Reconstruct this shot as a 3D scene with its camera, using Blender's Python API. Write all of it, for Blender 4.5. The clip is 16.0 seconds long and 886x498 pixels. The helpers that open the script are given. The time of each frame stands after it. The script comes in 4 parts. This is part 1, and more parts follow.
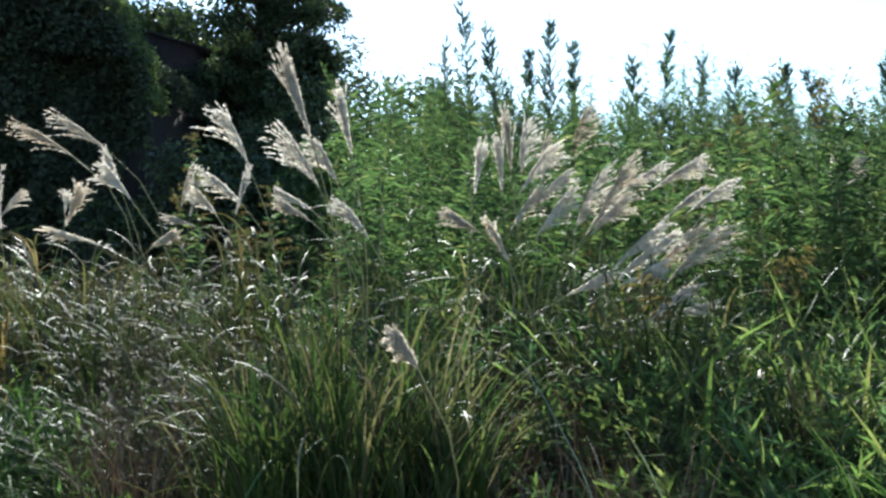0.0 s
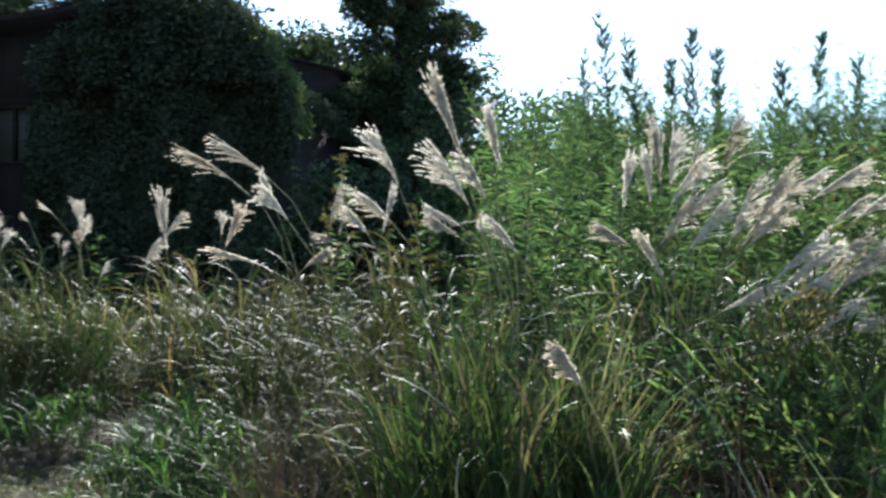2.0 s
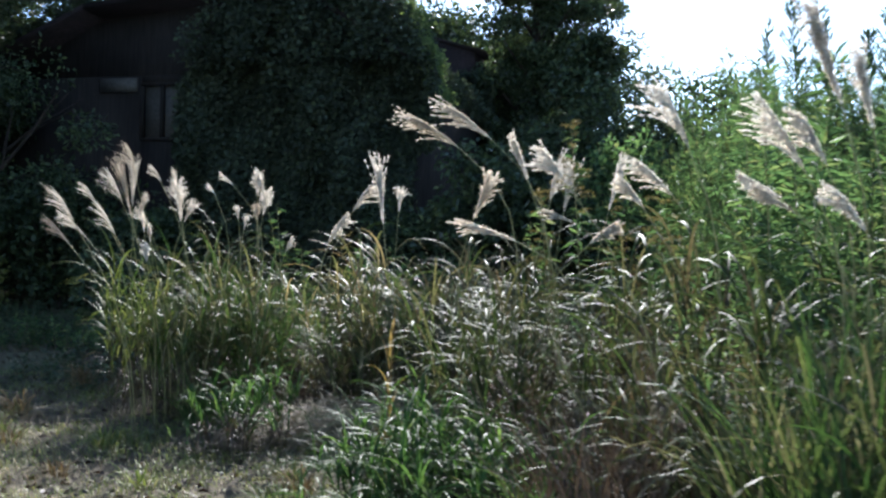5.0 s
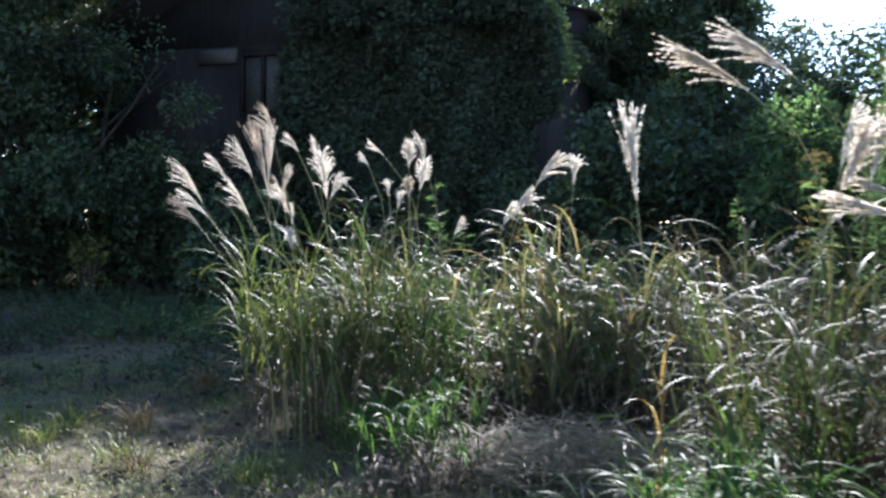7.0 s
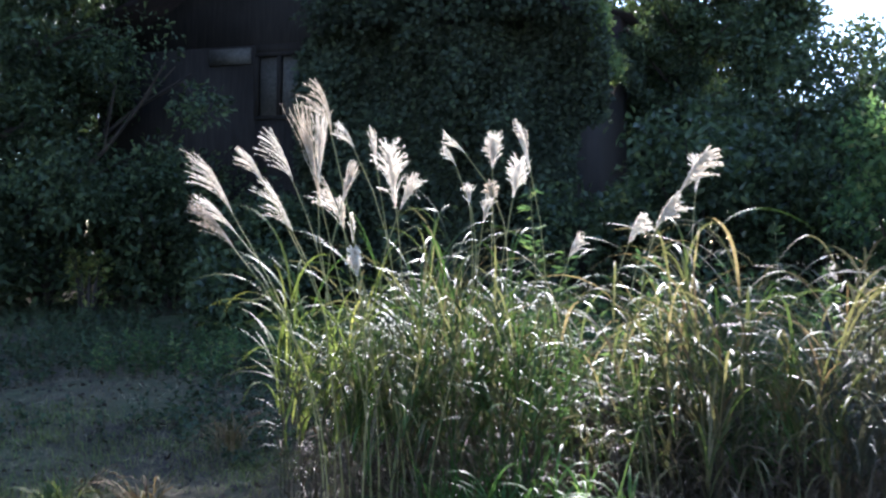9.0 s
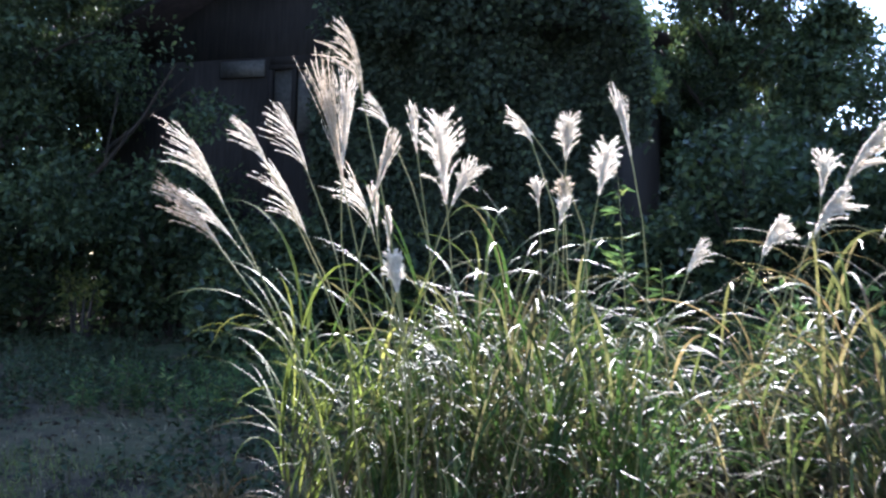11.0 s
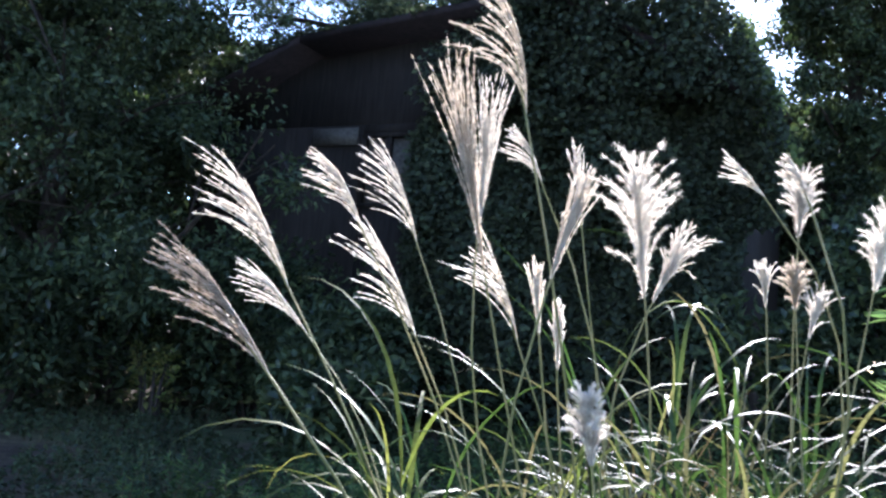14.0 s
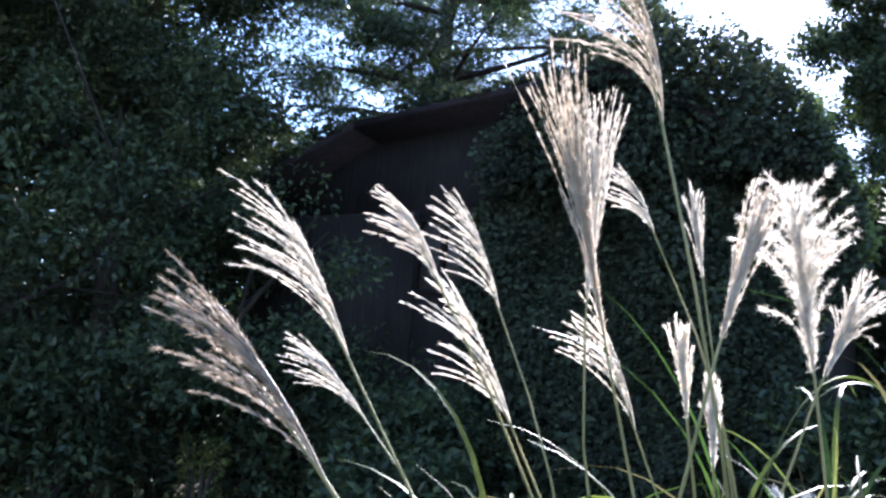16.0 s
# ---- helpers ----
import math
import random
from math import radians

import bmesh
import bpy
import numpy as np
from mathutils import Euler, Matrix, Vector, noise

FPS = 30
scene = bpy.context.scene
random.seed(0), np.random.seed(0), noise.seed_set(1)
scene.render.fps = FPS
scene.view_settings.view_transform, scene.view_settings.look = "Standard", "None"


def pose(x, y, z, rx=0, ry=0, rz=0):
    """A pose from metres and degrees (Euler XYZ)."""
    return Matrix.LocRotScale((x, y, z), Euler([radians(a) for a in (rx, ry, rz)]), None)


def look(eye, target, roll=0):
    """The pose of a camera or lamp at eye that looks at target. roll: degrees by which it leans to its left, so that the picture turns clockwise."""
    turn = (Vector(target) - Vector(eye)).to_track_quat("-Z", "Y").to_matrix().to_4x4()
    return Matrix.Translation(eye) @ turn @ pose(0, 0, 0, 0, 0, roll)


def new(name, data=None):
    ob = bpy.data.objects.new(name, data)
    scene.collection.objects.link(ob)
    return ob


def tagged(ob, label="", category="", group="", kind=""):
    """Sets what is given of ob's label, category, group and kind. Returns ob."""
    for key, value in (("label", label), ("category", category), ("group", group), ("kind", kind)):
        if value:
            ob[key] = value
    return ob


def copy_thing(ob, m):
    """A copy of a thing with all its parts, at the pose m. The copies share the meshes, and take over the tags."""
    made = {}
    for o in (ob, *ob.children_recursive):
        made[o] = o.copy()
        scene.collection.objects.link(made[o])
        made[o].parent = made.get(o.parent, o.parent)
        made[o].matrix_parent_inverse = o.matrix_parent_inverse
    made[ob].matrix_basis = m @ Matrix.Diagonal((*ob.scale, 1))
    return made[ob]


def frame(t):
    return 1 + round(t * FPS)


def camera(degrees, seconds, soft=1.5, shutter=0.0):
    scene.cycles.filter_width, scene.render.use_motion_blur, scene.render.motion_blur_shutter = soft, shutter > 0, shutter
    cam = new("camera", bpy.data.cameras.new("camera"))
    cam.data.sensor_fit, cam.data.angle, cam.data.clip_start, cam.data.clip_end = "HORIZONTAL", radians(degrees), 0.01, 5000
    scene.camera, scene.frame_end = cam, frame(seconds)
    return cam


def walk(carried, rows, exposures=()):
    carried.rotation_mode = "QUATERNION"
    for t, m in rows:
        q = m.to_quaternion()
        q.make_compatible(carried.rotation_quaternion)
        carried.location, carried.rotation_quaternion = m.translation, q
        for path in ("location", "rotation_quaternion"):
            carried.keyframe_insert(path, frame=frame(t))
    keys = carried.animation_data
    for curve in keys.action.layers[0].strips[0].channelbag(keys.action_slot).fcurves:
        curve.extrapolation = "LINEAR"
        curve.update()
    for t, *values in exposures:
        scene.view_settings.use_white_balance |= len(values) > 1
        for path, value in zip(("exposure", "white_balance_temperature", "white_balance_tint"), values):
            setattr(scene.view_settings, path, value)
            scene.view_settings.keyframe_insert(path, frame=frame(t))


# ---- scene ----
cam = camera(51.6, 16.0, soft=2.5, shutter=0.45)
ROWS = [
    (0.0, -0.061, -0.012, 1.370, -0.01, -0.04, -0.49),
    (0.5, -0.069, -0.012, 1.371, 2.05, 0.38, -0.80),
    (1.0, -0.093, -0.005, 1.370, 4.37, 0.93, -1.20),
    (1.5, -0.103, 0.001, 1.370, 6.06, 0.97, -0.83),
    (2.0, -0.112, -0.006, 1.368, 8.53, 0.93, 0.20),
    (2.5, -0.121, -0.004, 1.367, 13.07, 1.02, -1.34),
    (3.0, -0.133, -0.001, 1.367, 16.61, 0.59, -2.48),
    (5.5, -1.213, 0.722, 1.324, 14.97, -0.23, -1.08),
    (6.0, -1.488, 1.039, 1.344, 18.23, -0.60, -1.45),
    (6.5, -1.754, 1.211, 1.353, 18.54, -1.43, -0.36),
    (7.0, -1.997, 1.469, 1.357, 20.06, -1.67, -0.69),
    (7.5, -2.263, 1.734, 1.371, 21.13, -1.04, -1.21),
    (8.0, -2.548, 1.998, 1.364, 18.02, -1.80, -0.86),
    (8.5, -2.760, 2.319, 1.380, 19.75, -1.31, -0.55),
    (11.0, -3.514, 3.632, 1.270, 20.95, 1.20, -1.93),
    (11.5, -3.634, 3.890, 1.275, 24.61, 1.57, -3.06),
    (12.0, -3.766, 4.108, 1.313, 26.73, 2.01, -1.81),
    (12.5, -3.814, 4.268, 1.328, 29.65, 5.31, -3.70),
    (13.0, -3.850, 4.391, 1.312, 30.69, 4.69, -4.06),
    (13.5, -4.050, 4.579, 1.343, 27.34, 5.50, -3.48),
    (14.0, -4.169, 4.661, 1.365, 26.05, 5.86, -4.47),
    (14.5, -4.259, 4.896, 1.361, 28.84, 6.49, -3.43),
    (15.0, -4.320, 5.032, 1.384, 30.77, 6.49, -2.71),
    (15.5, -4.408, 5.013, 1.368, 28.61, 10.48, -3.36),
    (16.0, -4.434, 5.011, 1.354, 29.34, 11.24, -4.41),
]
EXPOSURES = [(0.0, 1.65, 6100, 5), (3.2, 1.65, 6100, 8), (5.5, 1.95, 5950, 13), (8.5, 2.55, 5850, 18), (11.5, 2.65, 5850, 20), (13.0, 2.6, 5800, 20), (16.0, 2.55, 5800, 20)]
walk(cam, [(t, pose(x, y, z, 90 + pitch, roll, yaw)) for t, x, y, z, yaw, pitch, roll in ROWS], EXPOSURES)

# ---- sky and sun: low autumn sun ahead of the camera, everything backlit ----
SUN_EL, SUN_AZ = 33.0, 8.0          # degrees up, degrees left of +y
world = bpy.data.worlds.new("sky")
scene.world = world
world.use_nodes = True
wn = world.node_tree.nodes
sky = wn.new("ShaderNodeTexSky")
sky.sky_type, sky.sun_disc = "NISHITA", False
sky.sun_elevation, sky.sun_rotation = radians(SUN_EL), radians(-SUN_AZ)
sky.dust_density, sky.air_density, sky.ozone_density = 0.2, 1.0, 2.2
wn["Background"].inputs["Strength"].default_value = 0.1
world.node_tree.links.new(sky.outputs[0], wn["Background"].inputs["Color"])
lamp = bpy.data.lights.new("sun", "SUN")
lamp.energy, lamp.angle, lamp.color = 5.0, radians(0.53), (1.0, 0.96, 0.89)
sun = new("sun", lamp)
sun_dir = Vector((-math.sin(radians(SUN_AZ)) * math.cos(radians(SUN_EL)), math.cos(radians(SUN_AZ)) * math.cos(radians(SUN_EL)), math.sin(radians(SUN_EL))))
sun.matrix_world = look(sun_dir * 60, (0, 0, 0))

# ---- materials ----
def nodes_of(name):
    m = bpy.data.materials.new(name)
    m.use_nodes = True
    nt = m.node_tree
    nt.nodes.clear()
    return m, nt, nt.nodes.new("ShaderNodeOutputMaterial")


def ramp(nt, fac, stops):
    r = nt.nodes.new("ShaderNodeValToRGB")
    while len(r.color_ramp.elements) < len(stops):
        r.color_ramp.elements.new(0.5)
    for e, (p, c) in zip(r.color_ramp.elements, stops):
        e.position, e.color = p, (*c, 1)
    nt.links.new(fac, r.inputs[0])
    return r.outputs[0]


def rnd_island(nt):
    return nt.nodes.new("ShaderNodeNewGeometry").outputs["Random Per Island"]


def noise_fac(nt, scale, detail=3.0, stretch=(1, 1, 1)):
    tc = nt.nodes.new("ShaderNodeTexCoord")
    mp = nt.nodes.new("ShaderNodeMapping")
    mp.inputs["Scale"].default_value = stretch
    nz = nt.nodes.new("ShaderNodeTexNoise")
    nz.inputs["Scale"].default_value, nz.inputs["Detail"].default_value = scale, detail
    nt.links.new(tc.outputs["Object"], mp.inputs[0])
    nt.links.new(mp.outputs[0], nz.inputs["Vector"])
    return nz.outputs["Fac"]


def mul(nt, colour, fac, lo, hi):
    """colour, made lighter and darker by fac."""
    mr = nt.nodes.new("ShaderNodeMapRange")
    mr.inputs["To Min"].default_value, mr.inputs["To Max"].default_value = lo, hi
    mr.inputs["From Min"].default_value, mr.inputs["From Max"].default_value = 0.3, 0.7
    nt.links.new(fac, mr.inputs[0])
    mx = nt.nodes.new("ShaderNodeMix")
    mx.data_type, mx.blend_type = "RGBA", "MULTIPLY"
    mx.inputs["Factor"].default_value = 1.0
    nt.links.new(colour, mx.inputs[6])
    nt.links.new(mr.outputs[0], mx.inputs[7])
    return mx.outputs[2]


def leaf_material(name, stops, through_light=0.4, rough=0.38, spec=0.5, by="island", tint=(1.05, 1.06, 0.82), patch=0.6, age=(), shiny=0.0):
    """Thin leaf: glossy skin, and light that comes through from behind. by: what varies the colour."""
    m, nt, out = nodes_of(name)
    if by == "island":
        fac = rnd_island(nt)
    else:
        fac = nt.nodes.new("ShaderNodeObjectInfo").outputs["Random"]
    colour = mul(nt, ramp(nt, fac, stops), noise_fac(nt, 1.3), patch, 2 - patch)
    if age:
        old = ramp(nt, nt.nodes.new("ShaderNodeObjectInfo").outputs["Random"], age)
        am = nt.nodes.new("ShaderNodeMix")
        am.data_type, am.blend_type = "RGBA", "MULTIPLY"
        am.inputs["Factor"].default_value = 1.0
        nt.links.new(colour, am.inputs[6])
        nt.links.new(old, am.inputs[7])
        colour = am.outputs[2]
    colour = mul(nt, colour, noise_fac(nt, 45), 0.75, 1.2)
    p = nt.nodes.new("ShaderNodeBsdfPrincipled")
    p.inputs["Roughness"].default_value = rough
    p.inputs["Specular IOR Level"].default_value = spec
    nt.links.new(colour, p.inputs["Base Color"])
    if shiny:
        gloss = ramp(nt, rnd_island(nt), [(0.0, (0.2, 0.2, 0.2)), (shiny, (0.2, 0.2, 0.2)), (shiny + 0.02, (rough, rough, rough))])
        nt.links.new(gloss, p.inputs["Roughness"])
    tr = nt.nodes.new("ShaderNodeBsdfTranslucent")
    mx = nt.nodes.new("ShaderNodeMix")
    mx.data_type, mx.blend_type = "RGBA", "MULTIPLY"
    mx.inputs["Factor"].default_value, mx.inputs[7].default_value = 1.0, (*[c * 1.3 for c in tint], 1)
    nt.links.new(colour, mx.inputs[6])
    nt.links.new(mx.outputs[2], tr.inputs["Color"])
    ms = nt.nodes.new("ShaderNodeMixShader")
    ms.inputs[0].default_value = through_light
    nt.links.new(p.outputs[0], ms.inputs[1])
    nt.links.new(tr.outputs[0], ms.inputs[2])
    nt.links.new(ms.outputs[0], out.inputs[0])
    return m


def solid_material(name, stops, scale, rough=0.8, bump=0.3, detail=6.0, stretch=(1, 1, 1), spec=0.3, scale2=0.0):
    m, nt, out = nodes_of(name)
    f = noise_fac(nt, scale, detail, stretch)
    colour = ramp(nt, f, stops)
    if scale2:
        colour = mul(nt, colour, noise_fac(nt, scale2, 4.0), 0.6, 1.35)
    p = nt.nodes.new("ShaderNodeBsdfPrincipled")
    p.inputs["Roughness"].default_value, p.inputs["Specular IOR Level"].default_value = rough, spec
    nt.links.new(colour, p.inputs["Base Color"])
    b = nt.nodes.new("ShaderNodeBump")
    b.inputs["Strength"].default_value, b.inputs["Distance"].default_value = bump, 0.02
    nt.links.new(f, b.inputs["Height"])
    nt.links.new(b.outputs[0], p.inputs["Normal"])
    nt.links.new(p.outputs[0], out.inputs[0])
    return m


SILVER_LEAF = [(0.0, (0.022, 0.045, 0.014)), (0.36, (0.042, 0.076, 0.02)), (0.6, (0.07, 0.088, 0.03)), (0.8, (0.11, 0.104, 0.05)), (0.92, (0.075, 0.066, 0.04)), (1.0, (0.14, 0.13, 0.075))]
DRY_LEAF = [(0.0, (0.05, 0.06, 0.022)), (0.3, (0.09, 0.068, 0.035)), (0.65, (0.18, 0.135, 0.075)), (1.0, (0.09, 0.048, 0.03))]
CLUMP_LEAF = [(p, tuple(v * 1.12 for v in c)) for p, c in SILVER_LEAF]
ROUGH_LEAF = [(0.0, (0.028, 0.05, 0.015)), (0.35, (0.05, 0.075, 0.02)), (0.55, (0.08, 0.078, 0.03)), (0.75, (0.13, 0.1, 0.052)), (1.0, (0.07, 0.043, 0.028))]
m_rough = leaf_material("rough_grass_leaf", ROUGH_LEAF, 0.3, 0.65, 0.04)
m_blade = leaf_material("silver_grass_leaf", CLUMP_LEAF, 0.36, 0.48, 0.11)
m_faded = leaf_material("fading_grass_leaf", [(0.0, (0.05, 0.078, 0.024)), (0.4, (0.1, 0.1, 0.042)), (0.75, (0.2, 0.165, 0.088)), (1.0, (0.14, 0.088, 0.05))], 0.38, 0.48, 0.16)
m_dull = leaf_material("dull_grass_leaf", [(0.0, (0.026, 0.042, 0.014)), (0.5, (0.052, 0.07, 0.024)), (0.8, (0.092, 0.084, 0.042)), (1.0, (0.06, 0.044, 0.026))], 0.32, 0.56, 0.08)
m_young = leaf_material("young_silver_grass_leaf", [(0.0, (0.028, 0.062, 0.018)), (0.6, (0.05, 0.1, 0.026)), (1.0, (0.095, 0.14, 0.04))], 0.44, 0.5, 0.13)
m_blade_one = leaf_material("silver_grass_blade", CLUMP_LEAF, 0.28, 0.5, 0.16, by="object")
m_dry = leaf_material("dry_grass_leaf", DRY_LEAF, 0.2, 0.65, 0.05, tint=(1.05, 0.98, 0.76))
m_grey = leaf_material("withered_grey_leaf", [(0.0, (0.04, 0.045, 0.03)), (0.6, (0.07, 0.07, 0.05)), (1.0, (0.045, 0.04, 0.03))], 0.22, 0.58, 0.1, tint=(1.0, 1.0, 0.8))
# dead brown, darkened further to stand for shade between the blades
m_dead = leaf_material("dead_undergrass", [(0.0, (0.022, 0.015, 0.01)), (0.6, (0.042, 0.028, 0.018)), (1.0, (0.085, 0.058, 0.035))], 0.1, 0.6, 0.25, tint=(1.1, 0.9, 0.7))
m_withered = leaf_material("withered_brown_leaf", [(0.0, (0.045, 0.032, 0.022)), (0.6, (0.085, 0.06, 0.04)), (1.0, (0.15, 0.11, 0.07))], 0.15, 0.55, 0.2, tint=(1.05, 0.92, 0.75))
m_green = leaf_material("green_grass_leaf", [(0.0, (0.028, 0.062, 0.018)), (0.6, (0.045, 0.095, 0.024)), (1.0, (0.09, 0.135, 0.035))], 0.42, 0.62, 0.05)
m_mown = leaf_material("mown_grass_leaf", [(0.0, (0.06, 0.09, 0.024)), (0.6, (0.13, 0.15, 0.042)), (1.0, (0.21, 0.19, 0.07))], 0.38, 0.5, 0.2)
m_weed = leaf_material("weed_leaf", [(0.0, (0.036, 0.064, 0.034)), (0.5, (0.064, 0.105, 0.042)), (0.88, (0.1, 0.14, 0.055)), (1.0, (0.19, 0.185, 0.08))], 0.45, 0.62, 0.12, tint=(0.98, 1.1, 0.78), patch=0.4)
m_lime = leaf_material("lime_leaf", [(0.0, (0.075, 0.13, 0.035)), (0.6, (0.12, 0.18, 0.052)), (1.0, (0.21, 0.215, 0.08))], 0.48, 0.45, 0.3)
m_yellowing = leaf_material("yellowing_leaf", [(0.0, (0.06, 0.08, 0.022)), (0.6, (0.11, 0.14, 0.036)), (1.0, (0.18, 0.18, 0.055))], 0.45, 0.5, 0.12)
m_pale = leaf_material("pale_blade", [(0.0, (0.08, 0.11, 0.07)), (1.0, (0.15, 0.18, 0.125))], 0.26, 0.4, 0.4)
m_willow = leaf_material("willow_leaf", [(0.0, (0.05, 0.085, 0.055)), (1.0, (0.09, 0.13, 0.08))], 0.25, 0.4)
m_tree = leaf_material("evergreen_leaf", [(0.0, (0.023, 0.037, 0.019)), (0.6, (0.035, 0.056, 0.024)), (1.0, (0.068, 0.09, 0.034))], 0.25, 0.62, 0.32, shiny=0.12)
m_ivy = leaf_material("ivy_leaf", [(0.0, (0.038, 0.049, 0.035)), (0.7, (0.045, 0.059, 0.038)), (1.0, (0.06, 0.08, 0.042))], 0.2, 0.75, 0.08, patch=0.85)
# lighter copy of the ivy leaf, with the sun put into its colour
m_fringe = leaf_material("sun_painted_ivy_leaf", [(0.0, (0.06, 0.09, 0.035)), (0.7, (0.1, 0.14, 0.05)), (1.0, (0.16, 0.19, 0.08))], 0.45, 0.6, 0.15)
m_pine = leaf_material("pine_needle", [(0.0, (0.03, 0.055, 0.025)), (1.0, (0.06, 0.09, 0.03))], 0.2, 0.45)
m_yellow = leaf_material("yellowed_leaf", [(0.0, (0.17, 0.125, 0.05)), (0.6, (0.2, 0.15, 0.065)), (1.0, (0.13, 0.08, 0.045))], 0.34, 0.55, 0.15, tint=(1.1, 1.0, 0.6))
m_goldenrod = leaf_material("seeding_goldenrod", [(0.0, (0.08, 0.08, 0.03)), (1.0, (0.16, 0.13, 0.055))], 0.3, 0.6, 0.3, tint=(1.1, 1.0, 0.7))
m_plume = leaf_material("silvery_plume", [(0.0, (0.44, 0.38, 0.31)), (0.45, (0.64, 0.61, 0.55)), (1.0, (0.8, 0.79, 0.75))], 0.52, 0.45, 0.3, tint=(0.94, 0.91, 0.87), patch=0.85, age=[(0.0, (0.8, 0.74, 0.66)), (0.3, (0.98, 0.96, 0.93)), (1.0, (1.05, 1.05, 1.05))])
m_brown_plume = leaf_material("browned_plume", [(0.0, (0.22, 0.165, 0.12)), (0.6, (0.36, 0.3, 0.24)), (1.0, (0.62, 0.57, 0.5))], 0.36, 0.45, 0.3, tint=(0.92, 0.86, 0.78), patch=0.7)
m_straw = leaf_material("cut_straw", [(0.0, (0.22, 0.17, 0.10)), (0.6, (0.36, 0.29, 0.18)), (1.0, (0.14, 0.10, 0.06))], 0.2, 0.6, 0.3, tint=(1, 0.9, 0.7))
m_thatch = leaf_material("dead_thatch", [(0.0, (0.12, 0.095, 0.055)), (0.6, (0.19, 0.155, 0.09)), (1.0, (0.08, 0.058, 0.036))], 0.15, 0.7, 0.2, tint=(1, 0.9, 0.7))
m_stem = solid_material("grass_stem", [(0.3, (0.12, 0.13, 0.045)), (0.7, (0.26, 0.22, 0.10))], 9, 0.45, 0.05)
m_culm = solid_material("grass_culm", [(0.3, (0.04, 0.036, 0.018)), (0.7, (0.08, 0.062, 0.034))], 9, 0.6, 0.05, spec=0.15)
m_bark = solid_material("bark", [(0.3, (0.016, 0.013, 0.011)), (0.7, (0.055, 0.043, 0.034))], 7, 0.9, 0.9, stretch=(1, 1, 0.25), scale2=1.0)
m_wall = solid_material("weathered_boards", [(0.3, (0.016, 0.014, 0.013)), (0.7, (0.03, 0.026, 0.024))], 5, 0.9, 0.4, stretch=(4, 4, 0.3), scale2=0.6, spec=0.1)
m_roof = solid_material("rusty_roof_metal", [(0.35, (0.013, 0.009, 0.01)), (0.65, (0.021, 0.014, 0.015))], 2.5, 0.85, 0.2, scale2=12)
m_panel = solid_material("pale_panel", [(0.3, (0.04, 0.038, 0.035)), (0.7, (0.065, 0.062, 0.056))], 3, 0.7, 0.1, scale2=20)

m_ground, nt, out = nodes_of("soil_and_thatch")
f1, f2, f3 = noise_fac(nt, 0.55, 5), noise_fac(nt, 7, 8), noise_fac(nt, 60, 5)
c = ramp(nt, f1, [(0.38, (0.042, 0.032, 0.023)), (0.5, (0.075, 0.062, 0.036)), (0.64, (0.045, 0.058, 0.022))])
c = mul(nt, mul(nt, c, f2, 0.5, 1.45), f3, 0.55, 1.4)
p = nt.nodes.new("ShaderNodeBsdfPrincipled")
p.inputs["Roughness"].default_value, p.inputs["Specular IOR Level"].default_value = 0.95, 0.15
nt.links.new(c, p.inputs["Base Color"])
b = nt.nodes.new("ShaderNodeBump")
b.inputs["Strength"].default_value, b.inputs["Distance"].default_value = 0.8, 0.03
nt.links.new(f2, b.inputs["Height"])
nt.links.new(b.outputs[0], p.inputs["Normal"])
nt.links.new(p.outputs[0], out.inputs[0])

# ---- mesh builders ----
rng = np.random.default_rng(7)


def U(lo, hi, n):
    return rng.uniform(lo, hi, n)


def smooth(a, b, x):
    t = np.clip((np.asarray(x, float) - a) / (b - a), 0, 1)
    return t * t * (3 - 2 * t)


class Geo:
    """Gathers triangles and quads from arrays, then makes one mesh."""

    def __init__(self):
        self.v, self.q, self.t, self.n = [], [], [], 0

    def add(self, v, quads=None, tris=None):
        v = np.asarray(v, float).reshape(-1, 3)
        if quads is not None and len(quads):
            self.q.append(np.asarray(quads).reshape(-1, 4) + self.n)
        if tris is not None and len(tris):
            self.t.append(np.asarray(tris).reshape(-1, 3) + self.n)
        self.v.append(v)
        self.n += len(v)
        return self

    def mesh(self, name, material, smooth_faces=False):
        me = bpy.data.meshes.new(name)
        v = np.concatenate(self.v)
        q = np.concatenate(self.q) if self.q else np.zeros((0, 4), int)
        t = np.concatenate(self.t) if self.t else np.zeros((0, 3), int)
        me.vertices.add(len(v))
        me.vertices.foreach_set("co", v.astype(np.float32).ravel())
        loops = np.concatenate([q.ravel(), t.ravel()])
        me.loops.add(len(loops))
        me.loops.foreach_set("vertex_index", loops.astype(np.int32))
        me.polygons.add(len(q) + len(t))
        start = np.concatenate([np.arange(len(q)) * 4, len(q) * 4 + np.arange(len(t)) * 3])
        me.polygons.foreach_set("loop_start", start.astype(np.int32))
        me.update(calc_edges=True)
        me.validate()
        if smooth_faces:
            me.polygons.foreach_set("use_smooth", np.ones(len(me.polygons), bool))
        me.materials.append(material)
        return me

    def thing(self, name, material, parent=None, label="", smooth_faces=False):
        ob = new(name, self.mesh(name, material, smooth_faces))
        ob.parent = parent
        if label:
            tagged(ob, label)
        return ob


